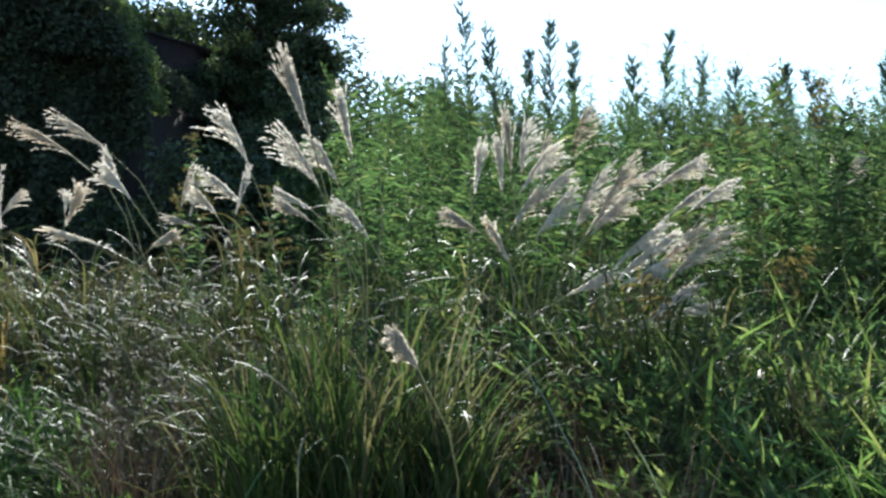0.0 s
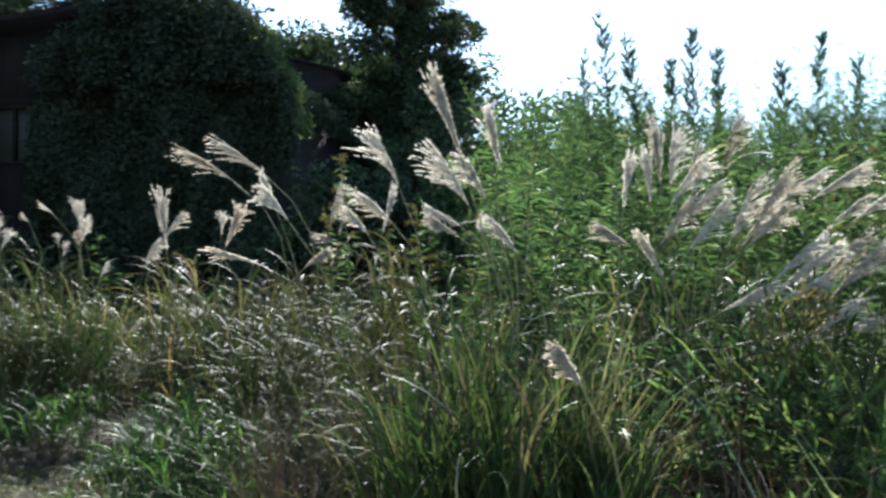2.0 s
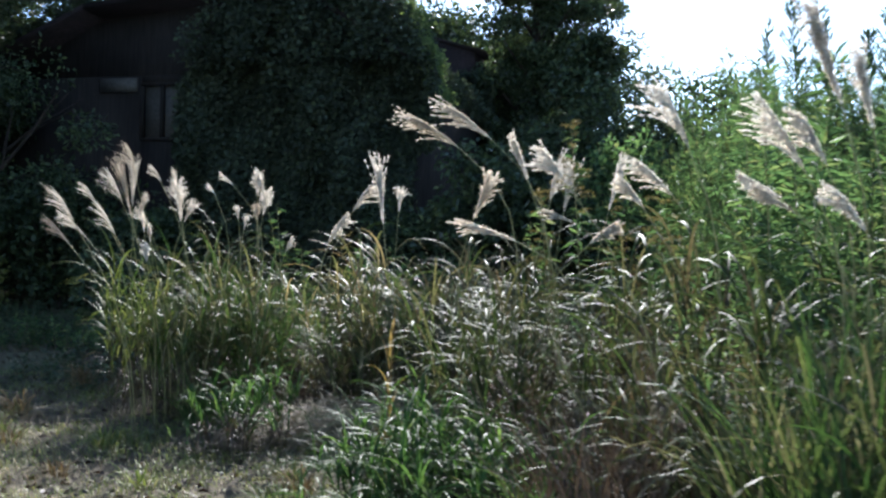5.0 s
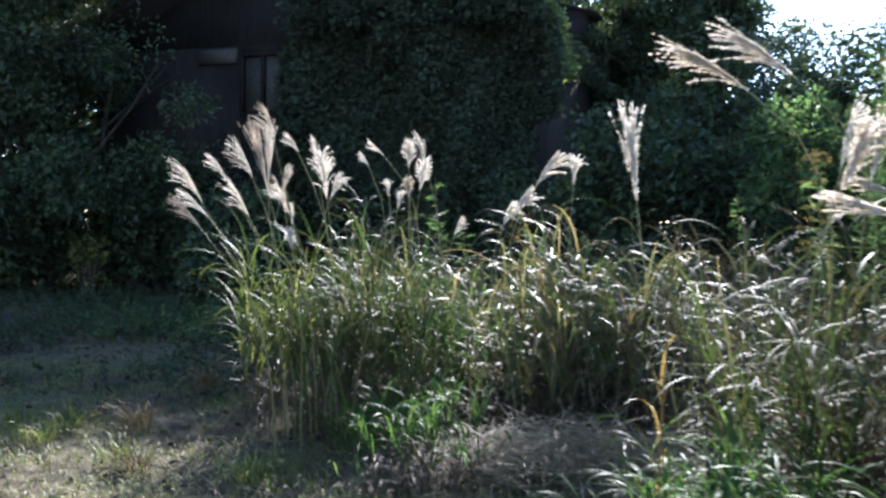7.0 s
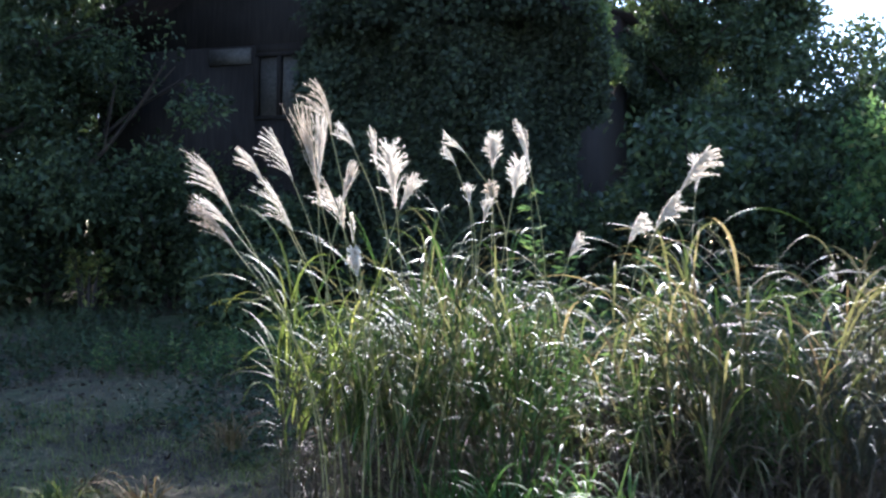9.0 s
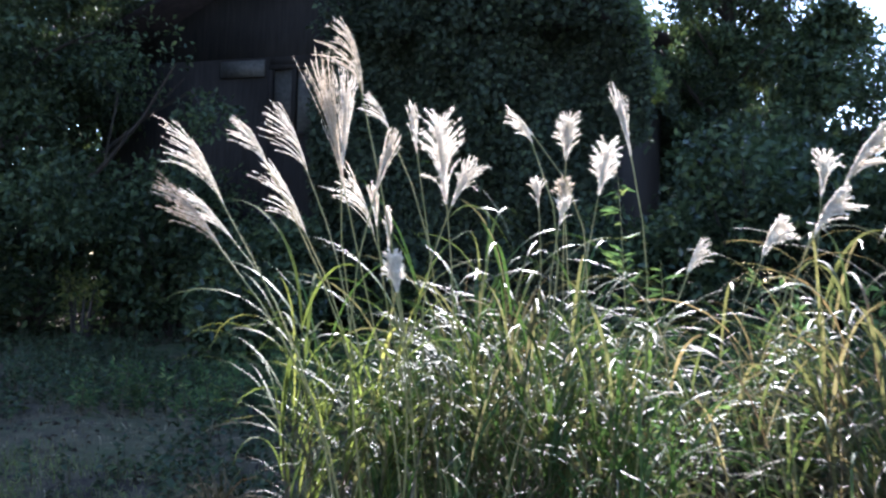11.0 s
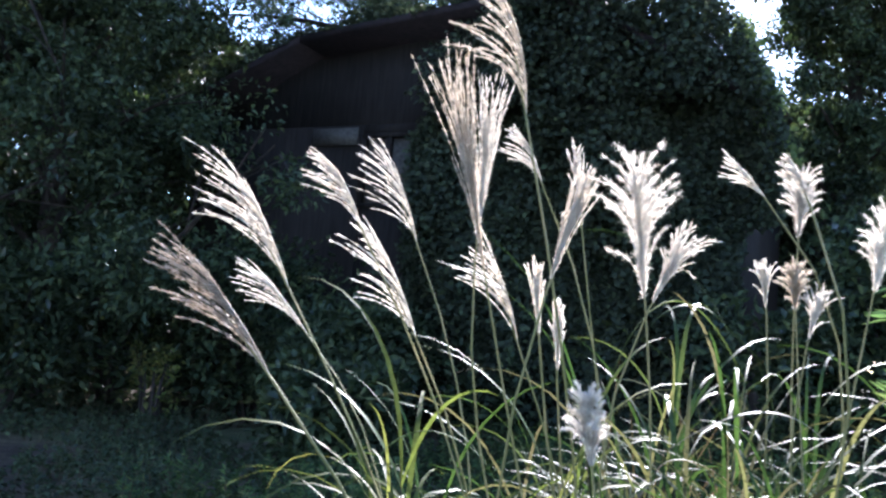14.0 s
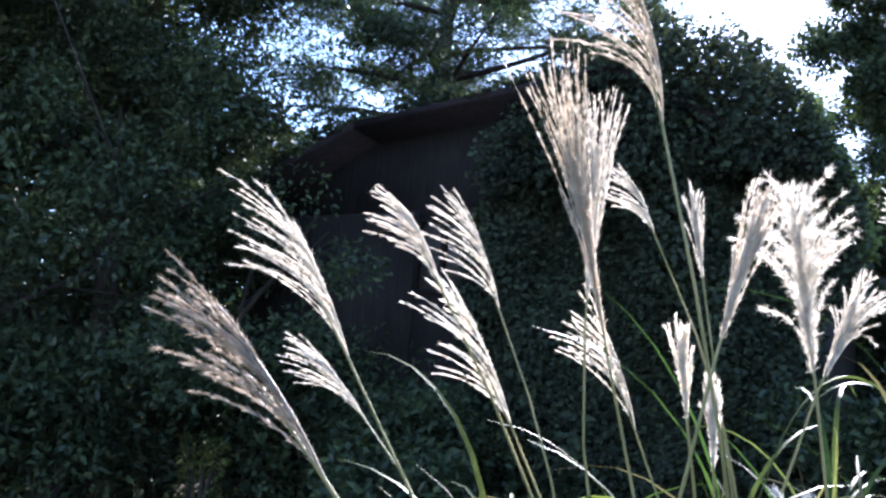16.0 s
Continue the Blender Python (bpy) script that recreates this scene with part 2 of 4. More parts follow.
def blades(geo, base, az, el, length, width, droop, k=6, fold=0.25, power=1.5):
    """Grass blades: strips that rise at el, arch over towards az and taper to a point."""
    base = np.asarray(base, float)
    n = len(base)
    s = np.linspace(0, 1, k + 1)
    mid = (s[1:] + s[:-1]) / 2
    ang = el[:, None] - droop[:, None] * mid ** power
    sway = az[:, None] + U(-0.35, 0.35, n)[:, None] * mid
    step = (length / k)[:, None]
    d = np.stack([np.cos(ang) * np.cos(sway), np.cos(ang) * np.sin(sway), np.sin(ang)], -1)
    pts = np.concatenate([np.zeros((n, 1, 3)), np.cumsum(d * step[..., None], 1)], 1) + base[:, None]
    tw = U(-0.4, 0.4, n)[:, None] + U(-0.55, 0.55, n)[:, None] * s
    sidev = np.stack([-np.sin(az)[:, None] * np.cos(tw), np.cos(az)[:, None] * np.cos(tw), np.sin(tw)], -1)
    prof = np.minimum(1, 0.4 + 1.8 * s) * np.clip(1 - s, 0, 1) ** 0.55
    prof[-1] = 0.03
    w = (width[:, None] * prof / 2)[..., None]
    dd = np.concatenate([d[:, :1], d], 1)
    up = np.cross(sidev, dd)
    if fold:
        v = np.stack([pts - sidev * w, pts + up * w * fold, pts + sidev * w], 2)
        m = 3
    else:
        v = np.stack([pts - sidev * w, pts + sidev * w], 2)
        m = 2
    per = (k + 1) * m
    one = [(i * m + j, i * m + j + 1, (i + 1) * m + j + 1, (i + 1) * m + j) for i in range(k) for j in range(m - 1)]
    geo.add(v, (np.array(one)[None] + (np.arange(n) * per)[:, None, None]))


def leaves(geo, pos, direction, length, width, fold=0.25):
    """Small leaves: two triangles folded along the midrib."""
    pos = np.asarray(pos, float)
    n = len(pos)
    d = direction / np.linalg.norm(direction, axis=1)[:, None]
    r = rng.normal(size=(n, 3)) + np.array([0, 0, 1.2])
    side = np.cross(d, r)
    side /= np.linalg.norm(side, axis=1)[:, None] + 1e-9
    up = np.cross(side, d)
    l, w = length[:, None], width[:, None]
    v = np.stack([pos, pos + d * l * 0.45 + side * w / 2 + up * w * fold, pos + d * l - up * l * 0.12, pos + d * l * 0.45 - side * w / 2 + up * w * fold], 1)
    one = np.array([(0, 1, 2), (0, 2, 3)])
    geo.add(v, None, one[None] + (np.arange(n) * 4)[:, None, None])


def tube(geo, pts, radii, sides=6):
    """A tapered tube along a line of points."""
    pts, radii = np.asarray(pts, float), np.asarray(radii, float)
    d = np.gradient(pts, axis=0)
    d /= np.linalg.norm(d, axis=1)[:, None] + 1e-9
    ref = np.where(np.abs(d[:, 2:3]) > 0.9, np.array([[1.0, 0, 0]]), np.array([[0, 0, 1.0]]))
    a = np.cross(d, ref)
    a /= np.linalg.norm(a, axis=1)[:, None]
    b = np.cross(d, a)
    th = np.arange(sides) * 2 * np.pi / sides
    v = pts[:, None] + radii[:, None, None] * (a[:, None] * np.cos(th)[None, :, None] + b[:, None] * np.sin(th)[None, :, None])
    k = len(pts)
    q = [(i * sides + j, i * sides + (j + 1) % sides, (i + 1) * sides + (j + 1) % sides, (i + 1) * sides + j) for i in range(k - 1) for j in range(sides)]
    geo.add(v, q)


def bow(p0, p1, tangent, k=9):
    """A line from p0, rising steeply, that reaches p1 along tangent."""
    p0, p1, tangent = (np.asarray(v, float) for v in (p0, p1, tangent))
    ln = np.linalg.norm(p1 - p0)
    c1, c2 = p0 + np.array([0, 0, 0.4 * ln]) + (p1 - p0) * 0.05, p1 - tangent / np.linalg.norm(tangent) * 0.35 * ln
    t = np.linspace(0, 1, k)[:, None]
    return (1 - t) ** 3 * p0 + 3 * (1 - t) ** 2 * t * c1 + 3 * (1 - t) * t ** 2 * c2 + t ** 3 * p1


def height(x, y):
    """The ground: flat by the path, a bank under the thicket."""
    x, y = np.asarray(x, float), np.asarray(y, float)
    bank = 1.5 * smooth(6.5, 12.5, y) * smooth(-2.6, 0.6, x)
    far = smooth(13, 26, y) * 0.6
    bumps = 0.035 * np.sin(1.7 * x + 0.6 * y) * np.cos(1.3 * y - 0.5 * x) + 0.018 * np.sin(5.1 * x + 1.0) * np.sin(4.3 * y)
    return bank * (1 - smooth(40, 90, y)) + far * (1 - smooth(40, 90, y)) + bumps * (1 - smooth(25, 60, np.hypot(x, y)))


def on_ground(x, y, lift=0.0):
    return np.stack([x, y, height(x, y) - 0.01 + lift], -1)


# ---- ground: one sheet to the horizon ----
gx = np.sinh(np.linspace(-5.6, 5.6, 241)) * 4.0 - 3
gy = np.sinh(np.linspace(-5.2, 5.6, 241)) * 4.0 + 5
X, Y = np.meshgrid(gx, gy, indexing="ij")
g = Geo()
ii = (np.arange(240)[:, None] * 241 + np.arange(240)[None]).ravel()
g.add(np.stack([X, Y, height(X, Y)], -1), np.stack([ii, ii + 241, ii + 242, ii + 1], -1))
tagged(g.thing("ground", m_ground, smooth_faces=True), "dry brown soil with thatch and patchy mown grass", "ground", kind="structure")

# ---- silver grass: leaves, stems and plumes ----

def plume(name, base, vec, style, dense, parent, brown=False):
    """One feathery panicle: silky branchlets along a bent axis, combed to one side (L, R), to both (B), upright (N) or a fluffy brush (F)."""
    base, vec = np.asarray(base, float), np.asarray(vec, float) * (0.98 if dense else 1.1)
    ln = float(np.linalg.norm(vec))
    axis = vec / ln
    right = np.array([0.88, 0.35, 0.0])
    sweep = {"L": -right, "R": right}.get(style, right * 0)
    spread = {"L": 0.3, "R": 0.32, "B": 0.75, "N": 0.14, "F": 1.15}[style]
    n = {"L": 27, "R": 30, "B": 46, "N": 46, "F": 58}[style] if dense else {"L": 32, "R": 36, "B": 40, "N": 40, "F": 44}[style]
    if not dense and style == "R":
        vec = vec * (0.8, 1, 0.95) + np.array([0, 0, 0.1 * abs(vec[0])])
        ln = float(np.linalg.norm(vec))
        axis = vec / ln
    # the axis curves a little with the wind
    k = 10
    s = np.linspace(0, 1, k)
    start_dir = axis - sweep * 0.25
    ax_pts = base + (start_dir * s[:, None] + (axis - start_dir) * s[:, None] ** 2) * ln
    geo = Geo()
    tube(geo, ax_pts[:7], np.linspace(0.0014, 0.0006, 7), 4)
    for i in range(n):
        f = i / (n - 1)
        u0 = (0.02 + {"B": 0.4, "N": 0.45, "F": 0.6}.get(style, 0.62) * min(1, max(0, f + rng.normal() * 0.04))) * (k - 1)
        j0 = int(u0)
        start = ax_pts[j0] * (1 - u0 + j0) + ax_pts[j0 + 1] * (u0 - j0)
        here = ax_pts[j0 + 1] - ax_pts[j0]
        here /= np.linalg.norm(here)
        rl = ln * rng.uniform(0.5, 1.0) * (1.0 - 0.45 * f) * {"N": 1.15, "F": 0.72}.get(style, 1) * (1 if dense else 1.05)
        outv = rng.normal(size=3) * (1, 1, 0.3)
        outv -= here * (outv @ here)
        outv /= np.linalg.norm(outv) + 1e-9
        if style == "B":
            outv = outv * 0.6 + right * rng.uniform(-0.9, 0.9)
        comb = (1.45 - 1.15 * f) * rng.uniform(0.6, 1.2)
        bend = sweep * rng.uniform(0.45, 1.1) * comb * (1.45 if dense else 1.25) + outv * spread * rng.uniform(0.5 if style == "F" else 0.2, 1.0)
        drop = np.array([0, 0, -1.0]) * rng.uniform(0.3, 1.05) * comb * {"N": 0.25, "F": 0.8}.get(style, 1)
        swing = 0.1 + 1.25 * s[:, None] ** 1.7 if style in "BNF" else 0.2 + (1.15 if dense else 1.3) * s[:, None] ** 1.15
        d = here[None] + bend[None] * swing + drop[None] * s[:, None] ** 2.5 * (1.0 if style in "BNF" else 0.75 if dense else 1.1)
        d = d + np.cumsum(rng.normal(size=(k, 3)) * 0.035, 0)
        d /= np.linalg.norm(d, axis=1)[:, None]
        pts = start + np.concatenate([np.zeros((1, 3)), np.cumsum(d[:-1], 0)]) * rl / (k - 1)
        tube(geo, pts, np.linspace(0.0007, 0.00025, k), 3)
        m = int((32 + 24 * dense) * (0.55 + 0.45 * (1 - f)))
        u = np.sort(rng.uniform(0.08, 1.0, m)) * (k - 1.001)
        j = u.astype(int)
        fr = (u - j)[:, None]
        hp = pts[j] * (1 - fr) + pts[j + 1] * fr
        reps = 6
        hp = np.repeat(hp, reps, 0)
        hd = np.repeat(d[j], reps, 0) + rng.normal(size=(m * reps, 3)) * (0.42 if style == "F" else 0.17 if dense else 0.3)
        hd /= np.linalg.norm(hd, axis=1)[:, None]
        hl = rng.uniform(0.006, 0.017, (m * reps, 1)) * ((0.6 if dense else 0.8) + ln) * (1.15 if style == "F" else 1)
        sd = np.cross(hd, rng.normal(size=(m * reps, 3)))
        sd /= np.linalg.norm(sd, axis=1)[:, None]
        wd = 0.00055 if dense else 0.0021
        v = np.stack([hp - sd * wd, hp + sd * wd, hp + hd * hl], 1)
        geo.add(v, None, np.arange(m * reps * 3).reshape(-1, 3))
    return geo.thing(name, m_brown_plume if brown else m_plume, parent, "browned feathery plume" if brown else "")


BLADE_MESHES = []
for i in range(7):
    g = Geo()
    blades(g, np.zeros((1, 3)), np.zeros(1), np.array([1.35 - 0.06 * i]), np.ones(1), np.array([0.028]), np.array([1.9 + 0.35 * (i % 4)]), k=9, fold=0.3, power=1.2 + 0.25 * (i % 3))
    BLADE_MESHES.append(g.mesh("leaf_blade", m_blade_one, True))


def silver_grass(label, centre, radius, top, plumes, blades_n, single=60, dense=0, lean=-0.4, twins=0.0, upright=False, leaf=None):
    """A clump of tall silver grass: leaves, flowering stems and their plumes. top: height to which the leaves arch."""
    cx, cy = centre
    root = tagged(new("silver_grass"), label, "silver grass", "silver grass clumps")
    root.location = (cx, cy, float(height(cx, cy)))
    bpy.context.view_layer.update()
    inv = Matrix.Translation((-cx, -cy, -float(height(cx, cy))))
    o = np.array([cx, cy, float(height(cx, cy))])
    heads = list(plumes)
    for (x, y, z, dx, dy, dz, style) in plumes:
        if rng.uniform() < twins:
            heads.append((x + rng.uniform(-0.16, 0.12), y + rng.uniform(0.0, 0.3), z + rng.uniform(-0.1, 0.06), dx * 0.9, dy, dz * rng.uniform(0.7, 1.1), style))
    for (x, y, z, dx, dy, dz, style) in heads:
        vec = np.array([dx, dy, dz])
        a = rng.uniform(0, 6.28)
        rx, ry = cx + (x - cx) * 0.62 + math.cos(a) * 0.1 - dx * 0.5, cy + (y - cy) * 0.62 + math.sin(a) * 0.1 - dy * 0.5
        foot = np.array([rx, ry, float(height(rx, ry)) - 0.02])
        pts = bow(foot, (x, y, z), vec)
        g = Geo()
        ext = np.array([x, y, z]) + vec * np.linspace(0.08, 0.45, 4)[:, None]
        line = np.concatenate([pts, ext])
        tube(g, line - o, np.linspace(0.0045, 0.0012, len(line)), 5)
        stem = g.thing("flower_stem", m_stem, root, smooth_faces=True)
        plume("plume", np.array([x, y, z]) - o, vec, style[0], dense, stem, style.endswith("brown"))
    # culms of differing height, each with leaves in two ranks that arch over; the lowest leaves hang dead
    m = max(blades_n // 13, 8)
    r, a = radius * np.sqrt(U(0, 1, m)), U(0, 6.283, m)
    kx, ky = cx + r * np.cos(a), cy + r * np.sin(a)
    tall = top * np.clip(0.74 + 0.25 * rng.normal(size=m), 0.35, 1.2) * (1 - 0.25 * (r / radius) ** 2)
    out_x, out_y = 0.22 * np.cos(a) * r / radius + 0.1 * rng.normal(size=m) + lean * 0.15, 0.22 * np.sin(a) * r / radius + 0.1 * rng.normal(size=m)
    foot = on_ground(kx, ky)

    def on_culm(c, f):
        return foot[c] + np.stack([out_x[c] * f ** 2, out_y[c] * f ** 2, tall[c] * f], -1)

    g = Geo()
    for c in range(m):
        tube(g, on_culm(np.full(5, c), np.linspace(0, 0.97, 5)) - o, np.linspace(0.0042, 0.0018, 5), 4)
    tagged(g.thing("culms", m_culm, root), kind="stuff")
    for dead in (0, 1):
        n = blades_n if dead or upright else int(blades_n * (0.56 if dense else 0.72))
        c = rng.integers(0, m, n)
        f = U(0.12, 1.0, n) ** 0.36 if not dead else U(0.05, 0.55, n)
        turn = U(0, 6.283, m)[c] + np.pi * rng.integers(0, 2, n) + rng.normal(size=n) * 0.5
        az = np.arctan2(np.sin(turn) + lean * 0.35, np.cos(turn) + lean)
        g = Geo()
        if dead:
            blades(g, on_culm(c, f) - o, az, U(0.2, 1.2, n), U(0.2, 0.45, n), U(0.005, 0.011, n), U(1.6, 2.9, n), k=5, fold=0.3)
            tagged(g.thing("dead_leaves", m_withered, root), "withered brown leaves hanging low", kind="stuff")
        else:
            swoop = U(0.2, 1.3, n) if upright else U(1.0, 2.2, n) if dense else U(1.2, 2.6, n)
            blades(g, on_culm(c, f * (0.6 if upright else 1)) - o, az, U(1.3, 1.55, n) if upright else U(1.0, 1.5, n), U(0.42, 0.88, n) * min(top, 1.1) * (1.15 if dense else 1) * (1.1 - 0.35 * f), U(0.009, 0.019, n), swoop, k=9, fold=0.15, power=1.5)
            tagged(g.thing("foliage", leaf or m_blade, root, smooth_faces=True), "arching green and straw leaves", kind="stuff")
    for i in range(single):
        a = rng.uniform(0, 6.283)
        r = radius * rng.uniform(0.3, 1.05)
        x, y = cx + r * math.cos(a), cy + r * math.sin(a)
        z = float(height(x, y)) + top * rng.uniform(0.2, 0.62)
        az = math.degrees(math.atan2(math.sin(a) + lean * 0.35 + rng.normal() * 0.4, math.cos(a) + lean + rng.normal() * 0.4))
        ob = new("leaf_blade", BLADE_MESHES[i % 7])
        ob.parent = root
        ob.matrix_basis = inv @ pose(x, y, z, rng.uniform(-12, 12), rng.uniform(-15, 10), az) @ Matrix.Scale(min(top * rng.uniform(0.35, 0.6), 0.55), 4)
    return root


def arching_leaf(parent, a, apex, tip, width=0.016):
    """One long leaf that rises from a, arches over apex and hangs to tip."""
    a, apex, tip = (np.array(v, float) for v in (a, apex, tip))
    c = 2 * apex - 0.5 * (a + tip)
    t = np.linspace(0, 1, 15)[:, None]
    pts = (1 - t) ** 2 * a + 2 * (1 - t) * t * c + t ** 2 * tip - np.array(parent.location)
    d = np.gradient(pts, axis=0)
    d /= np.linalg.norm(d, axis=1)[:, None]
    across = np.cross(tip - a, (0, 0, 1))
    across = across / np.linalg.norm(across) + np.array([0, 0, 0.25])
    up = np.cross(across, d)
    w = width / 2 * np.minimum(1, 0.5 + 1.5 * t) * np.clip(1 - t, 0.02, 1) ** 0.55
    v = np.stack([pts - across * w, pts + up * w * 0.3, pts + across * w], 1)
    g = Geo()
    g.add(v, [(3 * i + j, 3 * i + j + 1, 3 * i + j + 4, 3 * i + j + 3) for i in range(14) for j in range(2)])
    foot = np.array(parent.location) * 0.6 + a * 0.4
    foot[2] = float(height(foot[0], foot[1]))
    tube(g, bow(foot, a, c - a) - np.array(parent.location), np.linspace(0.0018, 0.0014, 9), 5)
    return g.thing("leaf_blade", m_blade_one, parent, smooth_faces=True)


def arching_leaves(parent, n, reach, z0, z1, seed):
    """Long single leaves round a clump that arch outwards and hang over."""
    r = random.Random(seed)
    cx, cy = parent.location[:2]
    for i in range(n):
        a = i * 2.4 + r.uniform(-0.4, 0.4)
        u = np.array([math.cos(a), math.sin(a), 0])
        start = np.array([cx, cy, r.uniform(z0, z1)]) + u * reach * r.uniform(0.2, 0.9)
        far = r.uniform(0.16, 0.34)
        arching_leaf(parent, start, start + u * far * 0.5 + (0, 0, r.uniform(0.06, 0.16)), start + u * far * r.uniform(0.95, 1.25) + (0, 0, r.uniform(-0.14, 0.06)), r.uniform(0.009, 0.016))


# plumes: foot of the plume, its sweep to the tip, and the way it is blown
clump = silver_grass("large clump of silver grass with many backlit feathery plumes", (-4.68, 6.98), 0.38, 1.05, [
    (-4.96, 5.73, 1.30, -0.13, -0.09, 0.19, "L brown"), (-5.28, 6.20, 1.45, -0.13, -0.11, 0.28, "L"), (-5.81, 7.05, 1.36, -0.17, -0.12, 0.22, "L"),
    (-5.23, 6.38, 1.60, -0.08, -0.06, 0.17, "L"), (-5.39, 6.94, 1.64, -0.10, -0.09, 0.28, "L"), (-5.12, 6.47, 1.37, -0.11, -0.09, 0.25, "L"),
    (-4.92, 6.39, 1.47, -0.07, -0.10, 0.45, "N"), (-4.99, 6.75, 1.38, -0.08, -0.07, 0.24, "L"), (-4.80, 6.23, 1.80, -0.05, -0.04, 0.25, "L"),
    (-4.65, 6.62, 1.47, -0.04, -0.05, 0.40, "F"), (-4.65, 6.63, 1.46, 0.09, 0.03, 0.22, "B"), (-4.58, 6.06, 1.18, -0.02, -0.02, 0.15, "F"),
    (-4.32, 6.52, 1.68, -0.04, -0.03, 0.09, "L"), (-4.69, 6.10, 1.46, 0.05, 0.02, 0.20, "N"), (-5.01, 6.51, 1.55, 0.02, -0.02, 0.40, "N"),
    (-5.01, 6.90, 1.80, -0.06, -0.05, 0.14, "L"), (-4.93, 7.01, 1.70, -0.02, -0.04, 0.21, "N"),
], 760, single=140, dense=1, lean=0.12)
for leaf in (
    ((-5.09, 6.19, 1.02), (-4.99, 6.23, 1.19), (-4.85, 6.33, 1.13)),
    ((-4.31, 6.92, 1.29), (-4.21, 6.98, 1.39), (-4.08, 7.05, 1.39)),
    ((-4.57, 6.97, 1.49), (-4.64, 6.92, 1.50), (-4.71, 6.90, 1.44)),
    ((-4.62, 6.60, 1.10), (-4.54, 6.64, 1.16), (-4.37, 6.73, 1.04)),
    ((-4.30, 6.82, 1.22), (-4.43, 6.74, 1.27), (-4.60, 6.64, 1.17)),
    ((-4.72, 6.71, 1.38), (-4.60, 6.76, 1.50), (-4.47, 6.84, 1.33))):
    arching_leaf(clump, *leaf)
arching_leaves(clump, 34, 0.36, 0.66, 0.98, 61)
clump = silver_grass("silver grass clump with fluffy white plumes beside a larger one", (-4.35, 7.15), 0.48, 1.0, [
    (-4.47, 7.09, 1.79, -0.09, -0.06, 0.10, "L"),
    (-4.42, 7.40, 1.72, 0.01, -0.02, 0.25, "F"), (-4.42, 7.41, 1.52, -0.01, -0.02, 0.17, "F"), (-4.22, 7.10, 1.55, 0.04, 0.00, 0.26, "F"), (-4.04, 6.79, 1.65, -0.05, -0.06, 0.24, "N"),
    (-4.75, 6.36, 1.31, 0.00, -0.02, 0.14, "N"), (-4.78, 6.33, 1.38, -0.01, -0.02, 0.14, "N"),
    (-4.47, 7.18, 1.50, -0.01, -0.02, 0.15, "B"), (-3.84, 6.72, 1.27, 0.04, 0.01, 0.12, "R"), (-4.36, 7.05, 1.42, 0.03, 0.0, 0.16, "B"),
], 700, single=130, dense=1, lean=-0.2)
arching_leaves(clump, 34, 0.46, 0.66, 1.0, 62)
clump = silver_grass("silver grass clump with few plumes, partly dry", (-3.15, 7.25), 0.55, 1.12, [
    (-3.37, 6.86, 1.58, 0.13, 0.05, 0.18, "R"), (-3.46, 6.72, 1.40, 0.09, 0.03, 0.15, "R"), (-3.41, 8.10, 1.62, 0.01, 0.00, 0.23, "B"), (-3.62, 7.02, 1.34, 0.06, 0.01, 0.13, "R"),
], 900, single=150, leaf=m_faded)
for leaf in (
    ((-3.24, 6.50, 1.34), (-3.05, 6.57, 1.50), (-2.81, 6.66, 1.42)),
    ((-2.94, 6.61, 1.30), (-2.81, 6.66, 1.39), (-2.70, 6.69, 1.20)),
    ((-3.08, 6.45, 1.14), (-2.94, 6.50, 1.25), (-2.79, 6.55, 1.16)),
    ((-2.84, 6.43, 1.07), (-2.70, 6.48, 1.21), (-2.56, 6.52, 1.02)),
    ((-3.34, 6.46, 1.09), (-3.51, 6.40, 1.26), (-3.65, 6.35, 1.09)),
    ((-2.68, 6.38, 0.93), (-2.81, 6.33, 1.03), (-2.96, 6.27, 0.84))):
    arching_leaf(clump, *leaf)
arching_leaves(clump, 40, 0.5, 0.75, 1.15, 63)
silver_grass("silver grass clump with drooping silvery plumes", (-1.66, 5.2), 0.46, 1.15, [
    (-1.64, 5.68, 1.52, 0.05, 0.02, 0.28, "N"), (-1.74, 5.86, 1.61, 0.07, 0.03, 0.26, "R"),
    (-1.54, 5.51, 1.48, -0.16, -0.05, 0.07, "L"), (-1.40, 5.87, 1.55, 0.07, 0.03, 0.28, "N"),
    (-2.51, 5.07, 1.42, -0.03, 0.00, 0.32, "N"), (-2.10, 5.07, 1.85, -0.27, -0.08, 0.18, "L"),
    (-1.94, 5.12, 1.90, -0.24, -0.08, 0.18, "L"), (-1.84, 4.28, 1.44, 0.08, 0.02, 0.21, "B"),
    (-1.62, 4.44, 1.62, -0.07, -0.02, 0.18, "N"), (-1.62, 4.22, 1.36, -0.22, -0.05, 0.08, "L"),
], 760, single=36, lean=-0.2, leaf=m_dull)
